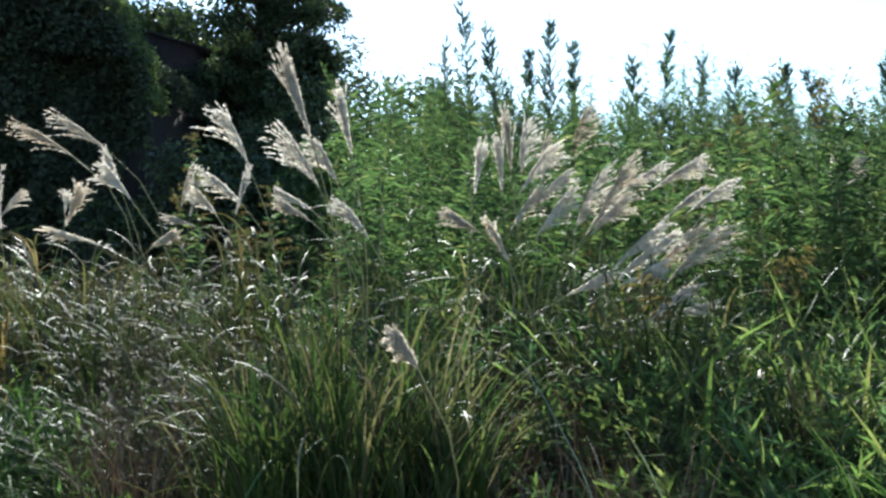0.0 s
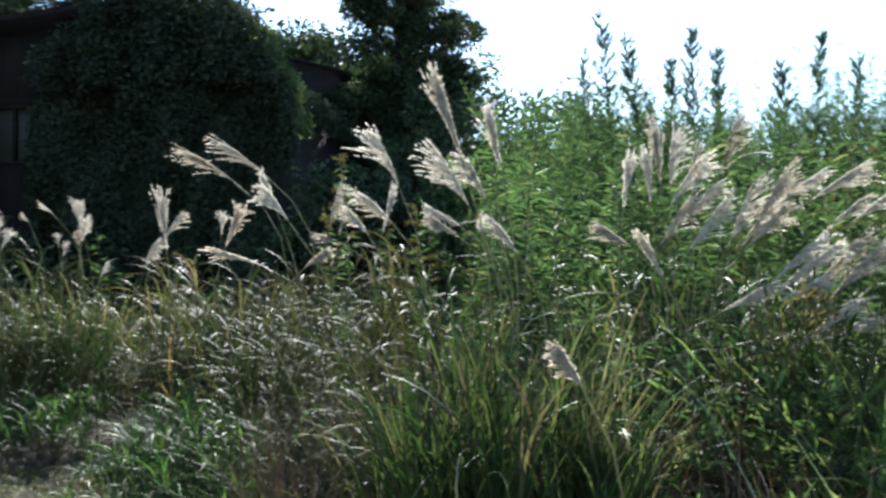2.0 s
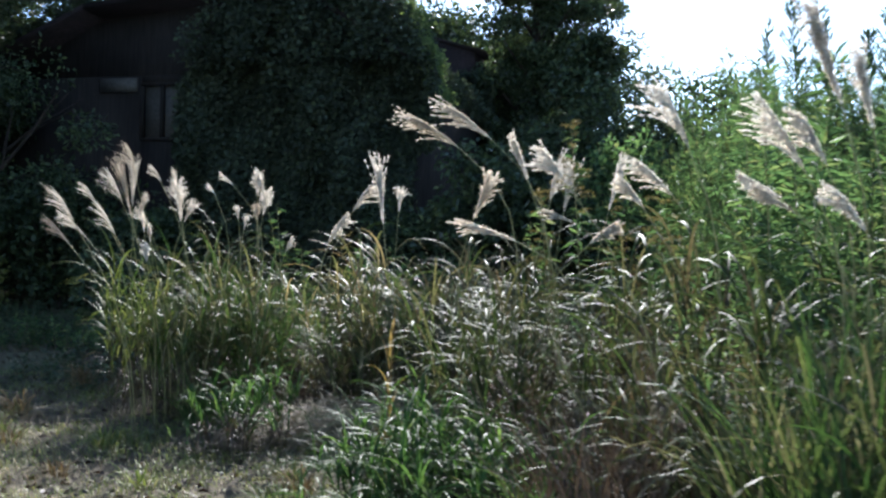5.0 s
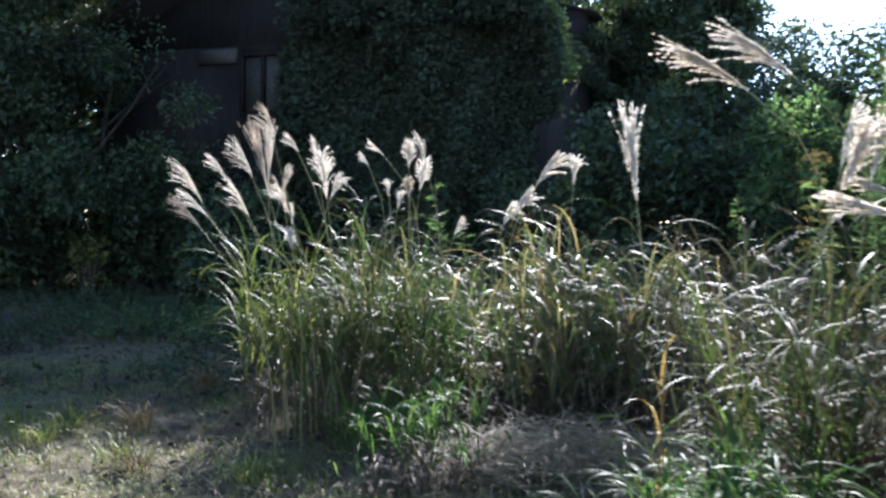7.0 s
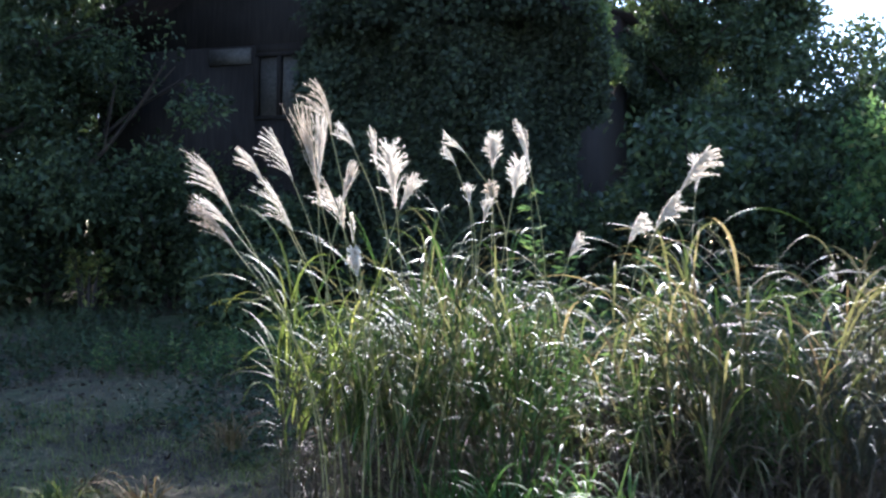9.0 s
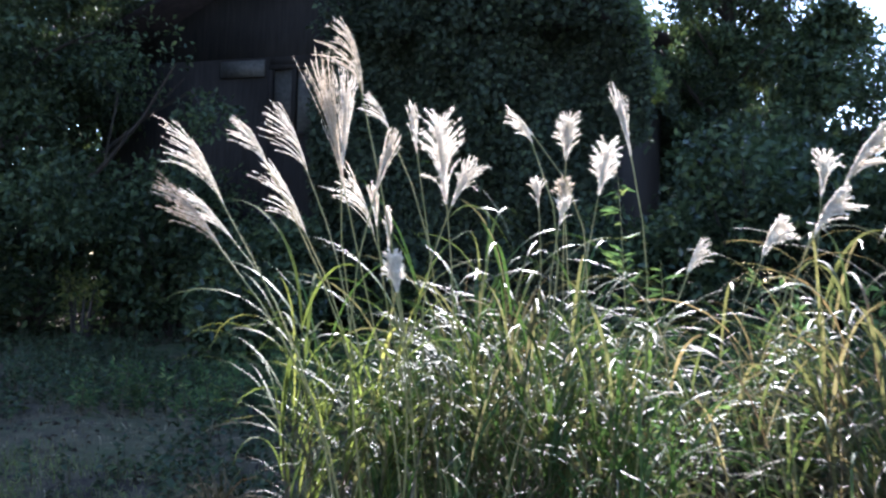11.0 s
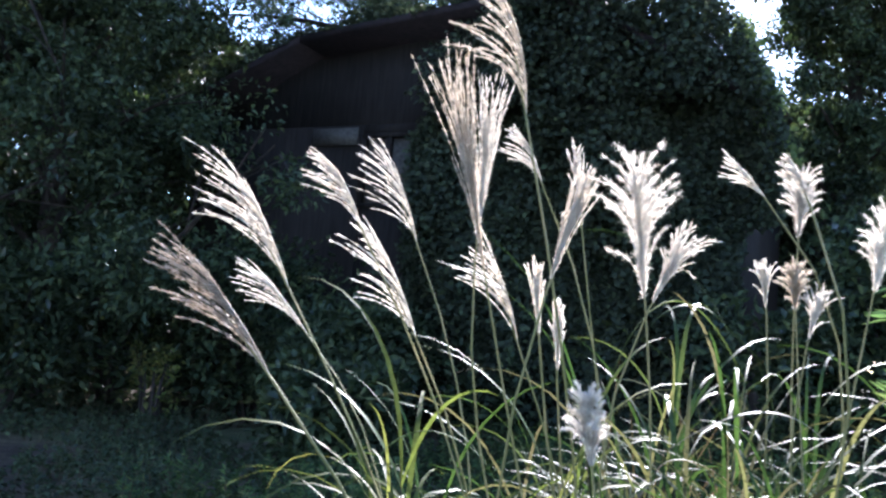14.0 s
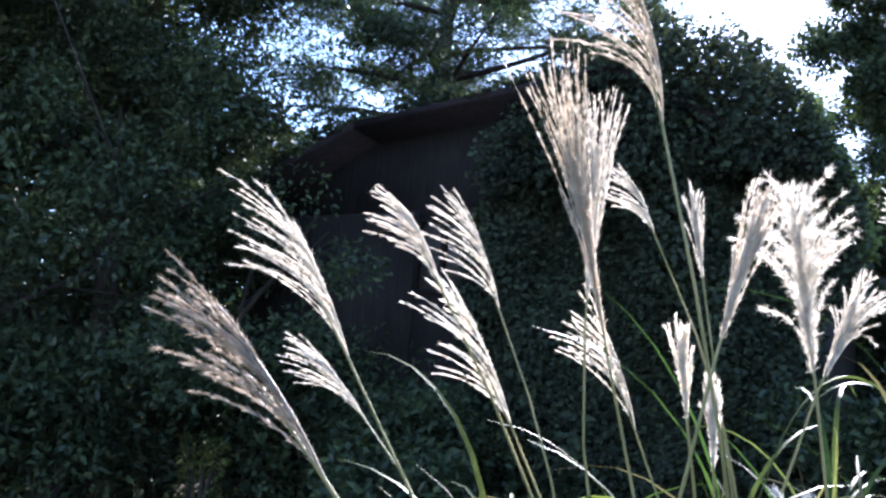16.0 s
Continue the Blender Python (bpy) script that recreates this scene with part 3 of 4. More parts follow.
silver_grass("silver grass clump with tall swept plumes", (-0.75, 4.1), 0.55, 1.2, [
    (-0.56, 3.70, 1.60, -0.14, -0.02, 0.23, "L"), (-0.36, 3.72, 1.40, -0.11, -0.02, 0.15, "L"),
    (-0.59, 3.70, 1.47, -0.12, -0.02, 0.08, "L"), (-0.49, 3.72, 1.62, -0.09, -0.01, 0.18, "L"),
    (-1.29, 3.81, 1.35, 0.11, 0.03, 0.07, "R"), (-1.00, 4.30, 1.56, -0.14, -0.04, 0.14, "L"),
    (-1.11, 4.27, 1.50, -0.09, -0.02, 0.12, "L"), (-0.94, 4.13, 1.73, -0.12, -0.02, 0.25, "L"),
    (-0.52, 3.20, 1.73, -0.09, -0.02, 0.27, "N"), 
    (-0.40, 3.43, 1.69, -0.05, -0.01, 0.23, "N"), (-0.61, 3.87, 1.52, -0.13, -0.02, 0.08, "L"),
    (-1.35, 3.79, 1.55, -0.11, -0.01, 0.14, "L"), (0.10, 3.84, 1.43, -0.14, -0.02, 0.09, "L"),
], 840, single=36, leaf=m_dull)
silver_grass("upright green silver grass clump with one drooping plume", (-0.35, 3.0), 0.4, 1.2, [
    (-0.11, 1.99, 1.10, -0.05, -0.00, 0.08, "L"),
], 1300, single=90, lean=-0.1, upright=True)
silver_grass("silver grass clump with plumes blown sideways", (0.45, 4.5), 0.5, 1.1, [
    (0.08, 4.24, 1.59, 0.03, 0.00, 0.23, "N"), (0.29, 4.68, 1.73, -0.03, -0.01, 0.30, "N"),
    (0.34, 4.69, 1.74, 0.02, 0.00, 0.27, "R"), (0.29, 4.26, 1.62, 0.20, 0.02, 0.22, "R"),
    (0.59, 4.71, 1.80, 0.10, 0.01, 0.29, "R"), (0.66, 4.30, 1.50, 0.20, 0.02, 0.27, "R"),
    (0.36, 4.13, 1.42, 0.20, 0.02, 0.21, "R"), (0.63, 4.30, 1.43, 0.22, 0.02, 0.18, "R"),
    (0.21, 3.63, 1.30, -0.08, 0.00, 0.16, "N"),
], 1300, single=50, twins=0.6)
silver_grass("silver grass clump with long plumes swept low", (1.0, 4.1), 0.5, 1.0, [
    (0.92, 4.33, 1.65, 0.29, 0.00, 0.13, "R"), (1.10, 4.33, 1.55, 0.24, 0.00, 0.13, "R"),
    (0.92, 4.05, 1.21, 0.34, 0.03, 0.25, "R"), (0.77, 4.04, 1.28, 0.24, 0.02, 0.15, "R"),
    (0.46, 3.87, 1.17, 0.24, 0.02, 0.08, "R"), (0.67, 3.89, 1.20, 0.24, 0.02, 0.08, "R"),
    (0.88, 4.05, 1.06, 0.32, 0.03, 0.04, "R"), (0.69, 4.05, 1.28, 0.26, 0.00, 0.18, "R"),
    (0.80, 3.91, 1.05, 0.26, 0.00, 0.15, "R"),
], 1300, single=50, twins=0.6)
silver_grass("small silver grass clump with two upright plumes", (2.3, 5.5), 0.4, 1.1, [
    (2.30, 5.59, 1.69, 0.03, 0.00, 0.25, "N"), (2.37, 5.59, 1.72, 0.13, 0.00, 0.23, "R"),
], 800, single=20)
# low young clumps at the mown edge, without plumes
for lx, ly, lr, lt, ln in ((-1.98, 4.8, 0.28, 0.56, 520), (-1.8, 4.15, 0.36, 0.68, 640), (-3.75, 5.75, 0.3, 0.45, 300), (-2.12, 4.4, 0.3, 0.56, 520)):
    silver_grass("low young silver grass clump without plumes", (lx, ly), lr, lt, [], ln, single=12, lean=-0.3, leaf=m_young)
silver_grass("sparse withered grey-brown silver grass clump beside an upright plume", (-2.33, 6.9), 0.34, 1.22, [], 440, single=0, lean=0.1, leaf=m_grey)
silver_grass("narrow stand of yellowing silver grass at the edge of a large clump", (-5.16, 6.66), 0.12, 1.06, [], 170, single=0, lean=0.6, leaf=m_yellowing)

# ---- grass between the clumps ----
def meadow(name, label, material, n, xs, ys, front, h, droop=(1.0, 2.6), width=(0.006, 0.013), lean=-0.5, k=5, tufts=0, fold=0.25):
    """Standing grass over a stretch of the plan, in tufts. front: least y for an x; h: height of its blades."""
    m = max(tufts, 1)
    tx, ty = U(*xs, m), U(*ys, m)
    pick = rng.integers(0, m, n)
    x, y = tx[pick] + rng.normal(size=n) * 0.13, ty[pick] + rng.normal(size=n) * 0.13
    ok = y > front(x)
    x, y = x[ok], y[ok]
    n = len(x)
    base = on_ground(x, y)
    hh = h(x, y)
    lift = U(0, 0.45, n) * hh
    base[:, 2] += lift
    az = np.arctan2(np.sin(U(0, 6.283, n)) + lean * 0.3, np.cos(U(0, 6.283, n)) + lean)
    g = Geo()
    blades(g, base, az, U(1.05, 1.56, n), np.clip(hh * U(0.5, 1.05, n), 0.05, 1.0), U(*width, n), U(*droop, n), k=k, fold=fold)
    return tagged(g.thing(name, material, smooth_faces=fold > 0), label, "grass", kind="stuff")


EDGE_X = [-6.3, -5.9, -5.4, -4.6, -4.0, -3.6, -2.9, -2.4, -2.1, -1.85, -1.2, -0.3, 1.0, 8.0]
EDGE_Y = [9.0, 7.8, 7.2, 6.85, 6.85, 7.1, 7.2, 6.9, 5.7, 4.2, 3.0, 2.4, 2.0, 1.7]


def edge(x):
    return np.interp(x, EDGE_X, EDGE_Y)


def rise(x, y):
    """Height of the rough grass: low at the mown edge, shoulder high further in."""
    d = y - edge(x)
    patch = np.sin(3.1 * x + 2.0 * y + 1.0) * np.sin(2.3 * y - 1.7 * x)
    return 0.26 + (0.68 + 0.4 * patch) * smooth(0.15, 1.5, d)


meadow("rough_grass", "tall rough grass, green turning straw brown", m_rough, 3000, (-5.8, 3.6), (2.0, 8.4), lambda x: edge(x) + 0.1, rise, droop=(0.3, 2.6), width=(0.005, 0.012), lean=-0.15, tufts=260, k=6)
meadow("dry_grass", "dry brown grass leaning in the wind", m_dry, 6500, (-5.6, 0.9), (2.2, 8.6), lambda x: edge(x) + 0.2, rise, droop=(0.1, 2.2), lean=-0.2, tufts=240)
# packed in to block light; its dark colour deepens the shaded gaps
meadow("dead_undergrass", "dead grass packed under the living leaves, its colour darkened for shade", m_dead, 38000, (-5.5, 3.6), (2.0, 8.6), lambda x: edge(x) - 0.05, lambda x, y: rise(x, y) * 0.75, droop=(0.2, 2.4), lean=0.0, tufts=700, k=4, fold=0)
# darker brown than the dry grass, for the shade on the front side
meadow("brown_stalks", "withered red-brown grass stalks standing before the green clumps", m_withered, 6500, (-1.7, 0.6), (2.3, 4.4), lambda x: edge(x) + 0.05, lambda x, y: 0.55 + 0.2 * np.sin(4 * x), droop=(0.1, 1.1), lean=-0.1, tufts=90, width=(0.004, 0.008))
meadow("mown_grass", "short mown grass on the open ground", m_mown, 80000, (-9.5, 0.5), (0.0, 8.2), lambda x: x * 0 - 5, lambda x, y: 0.07 + 0.06 * np.sin(2 * x + 3 * y) * np.sin(1.3 * x - y), tufts=1500, k=2, fold=0, width=(0.005, 0.01))
meadow("dead_thatch", "dead straw thatch lying on the open ground", m_thatch, 24000, (-10, 0.5), (0.0, 10.0), lambda x: x * 0 - 5, lambda x, y: 0.12 + 0 * x, tufts=2600, k=2, fold=0, width=(0.004, 0.009), droop=(1.8, 3.0), lean=0.0)
# fallen leaves, their dark brown also there to darken the shaded ground
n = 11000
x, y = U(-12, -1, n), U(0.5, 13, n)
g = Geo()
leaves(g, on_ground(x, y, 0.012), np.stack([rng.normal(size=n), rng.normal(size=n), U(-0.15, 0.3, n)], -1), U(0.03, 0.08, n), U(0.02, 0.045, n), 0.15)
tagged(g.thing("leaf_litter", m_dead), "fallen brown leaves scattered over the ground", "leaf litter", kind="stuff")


n = 900
g = Geo()
x, y = U(-9, -2.2, n), U(3.5, 10.5, n)
blades(g, on_ground(x, y, 0.02), U(0, 6.283, n), U(0.0, 0.3, n), U(0.1, 0.34, n), U(0.005, 0.01, n), U(0.1, 0.5, n), k=3, fold=0)
tagged(g.thing("scattered_straw", m_straw), "pale dead stalks scattered over the ground", "straw", kind="stuff")


def grass_tuft(label, x, y, h, n, material, spread=0.16, lean=-0.5, wide=1.0, droop=(1.0, 2.6)):
    """One low tuft of arching grass."""
    r, a = spread * np.sqrt(U(0, 1, n)), U(0, 6.283, n)
    px, py = r * np.cos(a), r * np.sin(a)
    z0 = float(height(x, y)) - 0.01
    az = np.arctan2(np.sin(a) + rng.normal(size=n) * 0.5 + lean * 0.3, np.cos(a) + rng.normal(size=n) * 0.5 + lean)
    g = Geo()
    blades(g, np.stack([px, py, U(0, 0.3, n) * h], -1), az, U(1.0, 1.5, n), U(0.6, 1.15, n) * h * 1.15, U(0.006, 0.014, n) * wide, U(*droop, n), k=6)
    ob = g.thing("grass_tuft", material, smooth_faces=True)
    ob.location = (x, y, z0)
    return tagged(ob, label, "grass tuft", "grass tufts")


for tx, ty, th, tn in ((-4.25, 6.35, 0.4, 90), (-3.95, 6.15, 0.36, 80), (-4.05, 6.6, 0.45, 90), (-1.4, 3.5, 0.5, 150), (-1.62, 3.75, 0.42, 130), (-1.25, 2.75, 0.4, 110), (-0.9, 2.6, 0.5, 120), (-2.65, 4.3, 0.25, 60), (0.9, 2.45, 0.8, 120), (1.35, 2.5, 0.85, 120)):
    grass_tuft("bright green tuft of arching grass at the mown edge", tx, ty, th, tn, m_green, 0.1 + 0.16 * th, -0.3, 1.0, (0.5, 2.2))
for tx, ty, th, tn in ((1.0, 4.6, 1.1, 16), (0.9, 3.3, 0.8, 16), (1.55, 3.6, 0.9, 14), (1.2, 3.4, 0.85, 12), (1.2, 2.7, 0.6, 14), (2.2, 4.4, 1.0, 14), (1.6, 2.9, 0.8, 16), (1.95, 3.3, 0.9, 16), (0.7, 3.9, 1.0, 14), (1.45, 4.3, 1.05, 14), (1.75, 4.1, 1.15, 14), (2.05, 3.9, 1.2, 12), (1.3, 3.9, 1.05, 14), (1.9, 3.7, 1.05, 14)):
    grass_tuft("broad lime-green sword leaves standing among the weeds", tx, ty, th, tn + 4, m_lime, 0.1, 0.0, 2.7, (0.2, 1.2))
for tx, ty, th, tn in ((0.66, 2.9, 0.6, 22), (0.88, 2.8, 0.68, 22), (0.75, 3.1, 0.78, 20), (1.05, 3.05, 0.82, 20), (0.5, 3.25, 0.7, 18), (1.3, 3.0, 0.85, 20)):
    grass_tuft("fresh green blades standing upright among the weeds", tx, ty, th, tn, m_lime, 0.14, 0.0, 1.35, (0.3, 1.6))
for tx, ty, th, tn in ((0.68, 2.07, 0.9, 5), (0.24, 2.05, 0.86, 1), (0.46, 2.06, 0.84, 2), (0.86, 2.07, 0.92, 3)):
    grass_tuft("few broad pale grey-green blades standing upright", tx, ty, th, tn, m_pale, 0.1, 0.1, 1.3, (0.3, 1.1))
scatter = random.Random(5)
for i in range(26):
    grass_tuft("small yellow-green grass tuft on the open ground", scatter.uniform(-7.6, -2.7), scatter.uniform(3.9, 6.2), scatter.uniform(0.1, 0.24), scatter.randint(40, 80), m_mown, 0.09, -0.2)
for tx, ty, th, tn in ((-5.75, 6.2, 0.25, 60), (-6.3, 6.4, 0.18, 50), (-5.2, 5.5, 0.16, 45), (-6.9, 5.9, 0.15, 40), (-4.4, 4.9, 0.14, 40), (-2.9, 4.9, 0.2, 60), (-6.0, 7.3, 0.3, 70)):
    grass_tuft("small withered grass tuft on the open ground", tx, ty, th, tn, m_dry, 0.08)


# ---- leafy weeds: the thicket on the bank ----
def stalks(geo_leaf, geo_stem, x, y, h, per, leaf_len, lean=0.1, narrow=0.2):
    """Upright stalks with leaves all round, one column of leaves each."""
    n = len(x)
    foot = on_ground(x, y)
    lx, ly = rng.normal(size=n) * lean - lean * 0.8, rng.normal(size=n) * lean
    s = U(0.1, 1.0, (n, per)) ** 0.7
    p = foot[:, None] + np.stack([lx[:, None] * h[:, None] * s ** 2, ly[:, None] * h[:, None] * s ** 2, h[:, None] * s], -1)
    a = U(0, 6.283, (n, per))
    e = U(-0.5, 0.7, (n, per)) + 0.75 * s ** 4
    d = np.stack([np.cos(a) * np.cos(e) - 0.25, np.sin(a) * np.cos(e), np.sin(e)], -1).reshape(-1, 3)
    ln = (leaf_len * U(0.6, 1.15, (n, per)) * (1.15 - 0.6 * s)).ravel()
    leaves(geo_leaf, p.reshape(-1, 3), d, ln, ln * narrow * U(0.8, 1.3, n * per))
    k, sides = 4, 3
    t = np.linspace(0, 1, k)
    c = foot[:, None] + np.stack([lx[:, None] * h[:, None] * t ** 2, ly[:, None] * h[:, None] * t ** 2, h[:, None] * t], -1)
    th = np.arange(sides) * 2.094
    ring = np.stack([np.cos(th), np.sin(th), th * 0], -1)
    v = c[:, :, None] + ring[None, None] * (0.007 * (1.1 - t))[None, :, None, None]
    one = np.array([(i * sides + j, i * sides + (j + 1) % sides, (i + 1) * sides + (j + 1) % sides, (i + 1) * sides + j) for i in range(k - 1) for j in range(sides)])
    geo_stem.add(v, one[None] + (np.arange(n) * k * sides)[:, None, None])


def thicket(name, label, n, xs, ys, keep, h, per, leaf_len, material, lean=0.1, narrow=0.22):
    x, y = U(*xs, n), U(*ys, n)
    ok = keep(x, y)
    x, y = x[ok], y[ok]
    gl, gs = Geo(), Geo()
    stalks(gl, gs, x, y, h(x, y), per, leaf_len, lean, narrow)
    root = tagged(new(name), label, "weeds", kind="stuff")
    gl.thing("leaves", material, root)
    gs.thing("stems", m_culm, root)
    return root


thicket("green_weeds", "fresh green leafy weeds at the mown edge", 420, (-2.6, -0.6), (2.3, 4.7), lambda x, y: np.abs(y - edge(x) - 0.1) < 0.4,
        lambda x, y: U(0.22, 0.62, len(x)), 34, 0.11, m_green, lean=0.2, narrow=0.16)


def bank_edge(x, y):
    return x > -0.05 - 0.1 * y + 0.15 * np.sin(2.3 * y)


PATCH_X, PATCH_Y, PATCH_H = U(-2.2, 9.5, 90), U(5.6, 15.5, 90), rng.normal(size=90) * 0.32


def patchy(x, y):
    """Stands of weeds of differing height: that of the nearest patch."""
    d = (x[:, None] - PATCH_X) ** 2 + (y[:, None] - PATCH_Y) ** 2
    return PATCH_H[np.argmin(d, 1)]


thicket("weed_thicket", "dense thicket of tall leafy green weeds on the bank", 4300, (-2.2, 9.5), (5.6, 15.5), bank_edge,
        lambda x, y: (1.6 + 0.5 * smooth(-1.8, -0.3, x)) * U(0.72, 1.02, len(x)) + patchy(x, y), 60, 0.16, m_weed, narrow=0.145)
thicket("front_weeds", "green leafy weeds among the silver grass", 800, (-1.2, 6.0), (2.1, 6.0), lambda x, y: (y > edge(x) + 0.3) & (x > 0.75 - 0.34 * y),
        lambda x, y: (0.55 + 0.65 * smooth(0, 2.2, y - edge(x))) * U(0.7, 1.15, len(x)), 38, 0.15, m_weed, narrow=0.15)
thicket("lime_weeds", "pale green leafy weeds with long leaves before the thicket", 420, (0.3, 3.6), (2.1, 4.6), lambda x, y: y > edge(x) + 0.15,
        lambda x, y: (0.5 + 0.35 * smooth(0, 1.5, y - edge(x))) * U(0.7, 1.15, len(x)), 26, 0.2, m_lime, narrow=0.15)
# weeds spread densely in a dark leaf colour to deepen the shade here
thicket("ground_cover", "low weeds and creepers, spread dark over the ground to deepen its shade", 5200, (-19.0, -4.6), (6.9, 15.0), lambda x, y: (y > 7.1 + 0.9 * smooth(-5.8, -4.6, x) + 0.35 * np.sin(1.6 * x)) & (np.sin(1.1 * x + 0.5 * y) * np.sin(0.9 * y - 0.4 * x) > -0.45),
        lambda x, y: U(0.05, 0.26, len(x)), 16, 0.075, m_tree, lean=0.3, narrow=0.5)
thicket("yellowing_weeds", "yellow-green weeds standing between the clumps", 90, (-3.75, -2.6), (6.9, 8.2), lambda x, y: y > edge(x) + 0.1,
        lambda x, y: U(0.7, 1.35, len(x)), 44, 0.11, m_weed)
thicket("undergrowth", "dark undergrowth below the trees", 1500, (-34.0, -8.5), (13.5, 22.0), lambda x, y: (y > 15.2 - 0.12 * (x + 8.5) ** 0 - smooth(-11, -15, x) * 1.5) & ((x < -15.6) | (y < 16.8)),
        lambda x, y: U(0.7, 2.4, len(x)) * (0.6 + 0.4 * smooth(-10, -14, x)), 46, 0.22, m_tree, narrow=0.5)
thicket("shaded_weeds", "dark weeds in the shade before the house", 1500, (-9.0, -1.0), (9.4, 16.3), lambda x, y: x < 20,
        lambda x, y: U(0.3, 0.9, len(x)) * (0.5 + 0.5 * smooth(-8, -5, x)), 34, 0.11, m_weed)


# ---- single tall weeds ----
def goldenrod(label, x, y, top, seed_head=True, leaf_len=0.11, name="goldenrod", fullness=1.0):
    """A leafy stem with a loose, nodding seed head of short branches."""
    foot = float(height(x, y))
    h = top - foot
    root = tagged(new(name), label, name.split("_")[-1], "tall weeds")
    root.location = (x, y, foot)
    t = np.linspace(0, 1, 8)
    main = np.stack([-0.05 * h * t ** 2, 0 * t, h * t - 0.02], -1)
    g = Geo()
    tube(g, main, 0.006 * (1.15 - t), 5)
    g.thing("stem", m_stem, root)
    n = int(130 * h / 1.8 * fullness)
    f = U(0.15, 0.97, n)
    p = np.stack([-0.05 * h * f ** 2, 0 * f, h * f], -1)
    a, e = U(0, 6.283, n), U(-0.4, 0.7, n)
    g = Geo()
    ln = leaf_len * U(0.6, 1.2, n) * (1.2 - 0.5 * f)
    leaves(g, p, np.stack([np.cos(a) * np.cos(e), np.sin(a) * np.cos(e), np.sin(e)], -1), ln, ln * (0.2 if seed_head else 0.15))
    g.thing("leaves", m_weed, root)
    if seed_head:
        g = Geo()
        for i in range(26):
            f = rng.uniform(0.72, 1.0)
            st = np.array([-0.05 * h * f * f, 0, h * f])
            a = rng.uniform(0, 6.283)
            bl = 0.2 * (1.15 - f) / 0.4 * rng.uniform(0.5, 1)
            m = 22
            u = U(0.05, 1, m)[:, None]
            d = np.array([math.cos(a), math.sin(a), 0.5])
            q = st + d * bl * u + np.array([0, 0, -0.35 * bl]) * u ** 2
            leaves(g, q, rng.normal(size=(m, 3)) + np.array([0, 0, 0.8]), U(0.012, 0.024, m), U(0.005, 0.01, m))
        tagged(g.thing("seed_head", m_goldenrod, root), kind="stuff")
    return root


for wx, wy, wz in ((-1.48, 5.5, 2.08), (-1.02, 5.5, 1.72), (-1.3, 5.9, 1.62), (1.65, 5.5, 2.05), (1.5, 5.8, 1.9), (2.05, 5.6, 2.5), (1.85, 5.4, 1.8), (0.9, 5.6, 1.7), (2.6, 5.2, 1.9), (-1.75, 6.1, 1.7), (3.1, 5.9, 2.2)):
    goldenrod("tall goldenrod gone to a yellow-brown seed head", wx, wy, wz)
for wx, wy, wz in ((-4.09, 7.26, 1.68), (-3.95, 7.4, 1.35), (-2.9, 8.0, 1.5), (-2.2, 8.3, 1.6)):
    goldenrod("fresh green leafy weed standing among the grass", wx, wy, wz, seed_head=False)


sprinkle = random.Random(9)
for k in range(6):
    weed = goldenrod("tall leafy green weed standing at the front of the thicket", 0.2 + 0.6 * k, 5.7, 2.0 + 0.07 * k, seed_head=False, leaf_len=0.13 + 0.008 * k, name="tall_weed", fullness=1.3)
    for i in range(15):
        wx, wy = sprinkle.uniform(-0.7, 4.6), sprinkle.uniform(4.7, 7.6)
        copy_thing(weed, pose(wx, wy, float(height(wx, wy)) - 0.03, sprinkle.uniform(-4, 4), sprinkle.uniform(-5, 4), sprinkle.uniform(0, 360)))


def reed(x, y, top, nod):
    """A thin dead stem with a nodding dark seed head."""
    foot = float(height(x, y))
    h = top - foot
    root = tagged(new("reed"), "thin dead weed stem with a nodding dark seed head", "weed", "dead weed stems")
    root.location = (x, y, foot)
    t = np.linspace(0, 1, 10)
    main = np.stack([nod * 0.25 * t ** 4, 0.02 * np.sin(3 * t), h * t - 0.02 - 0.1 * t ** 6], -1)
    g = Geo()
    tube(g, main, 0.005 * (1.2 - t), 5)
    g.thing("stem", m_bark, root)
    n = 90
    f = U(0.84, 1.0, n)
    q = np.stack([np.interp(f, t, main[:, i]) for i in range(3)], -1) + rng.normal(size=(n, 3)) * 0.035
    g = Geo()
    leaves(g, q, np.stack([U(0, 1, n) * nod, rng.normal(size=n) * 0.5, -U(0, 1, n)], -1), U(0.03, 0.06, n), U(0.012, 0.02, n))
    tagged(g.thing("seed_head", m_goldenrod, root), kind="stuff")


for rx, ry, rz, rn in ((2.42, 6.5, 2.77, 1), (2.86, 6.5, 2.78, -1), (2.92, 6.2, 2.7, -1), (2.25, 7.0, 2.9, 1), (2.28, 6.5, 2.47, -1), (1.14, 3.7, 1.5, 1), (0.95, 3.5, 1.4, -1)):
    reed(rx, ry, rz, rn)

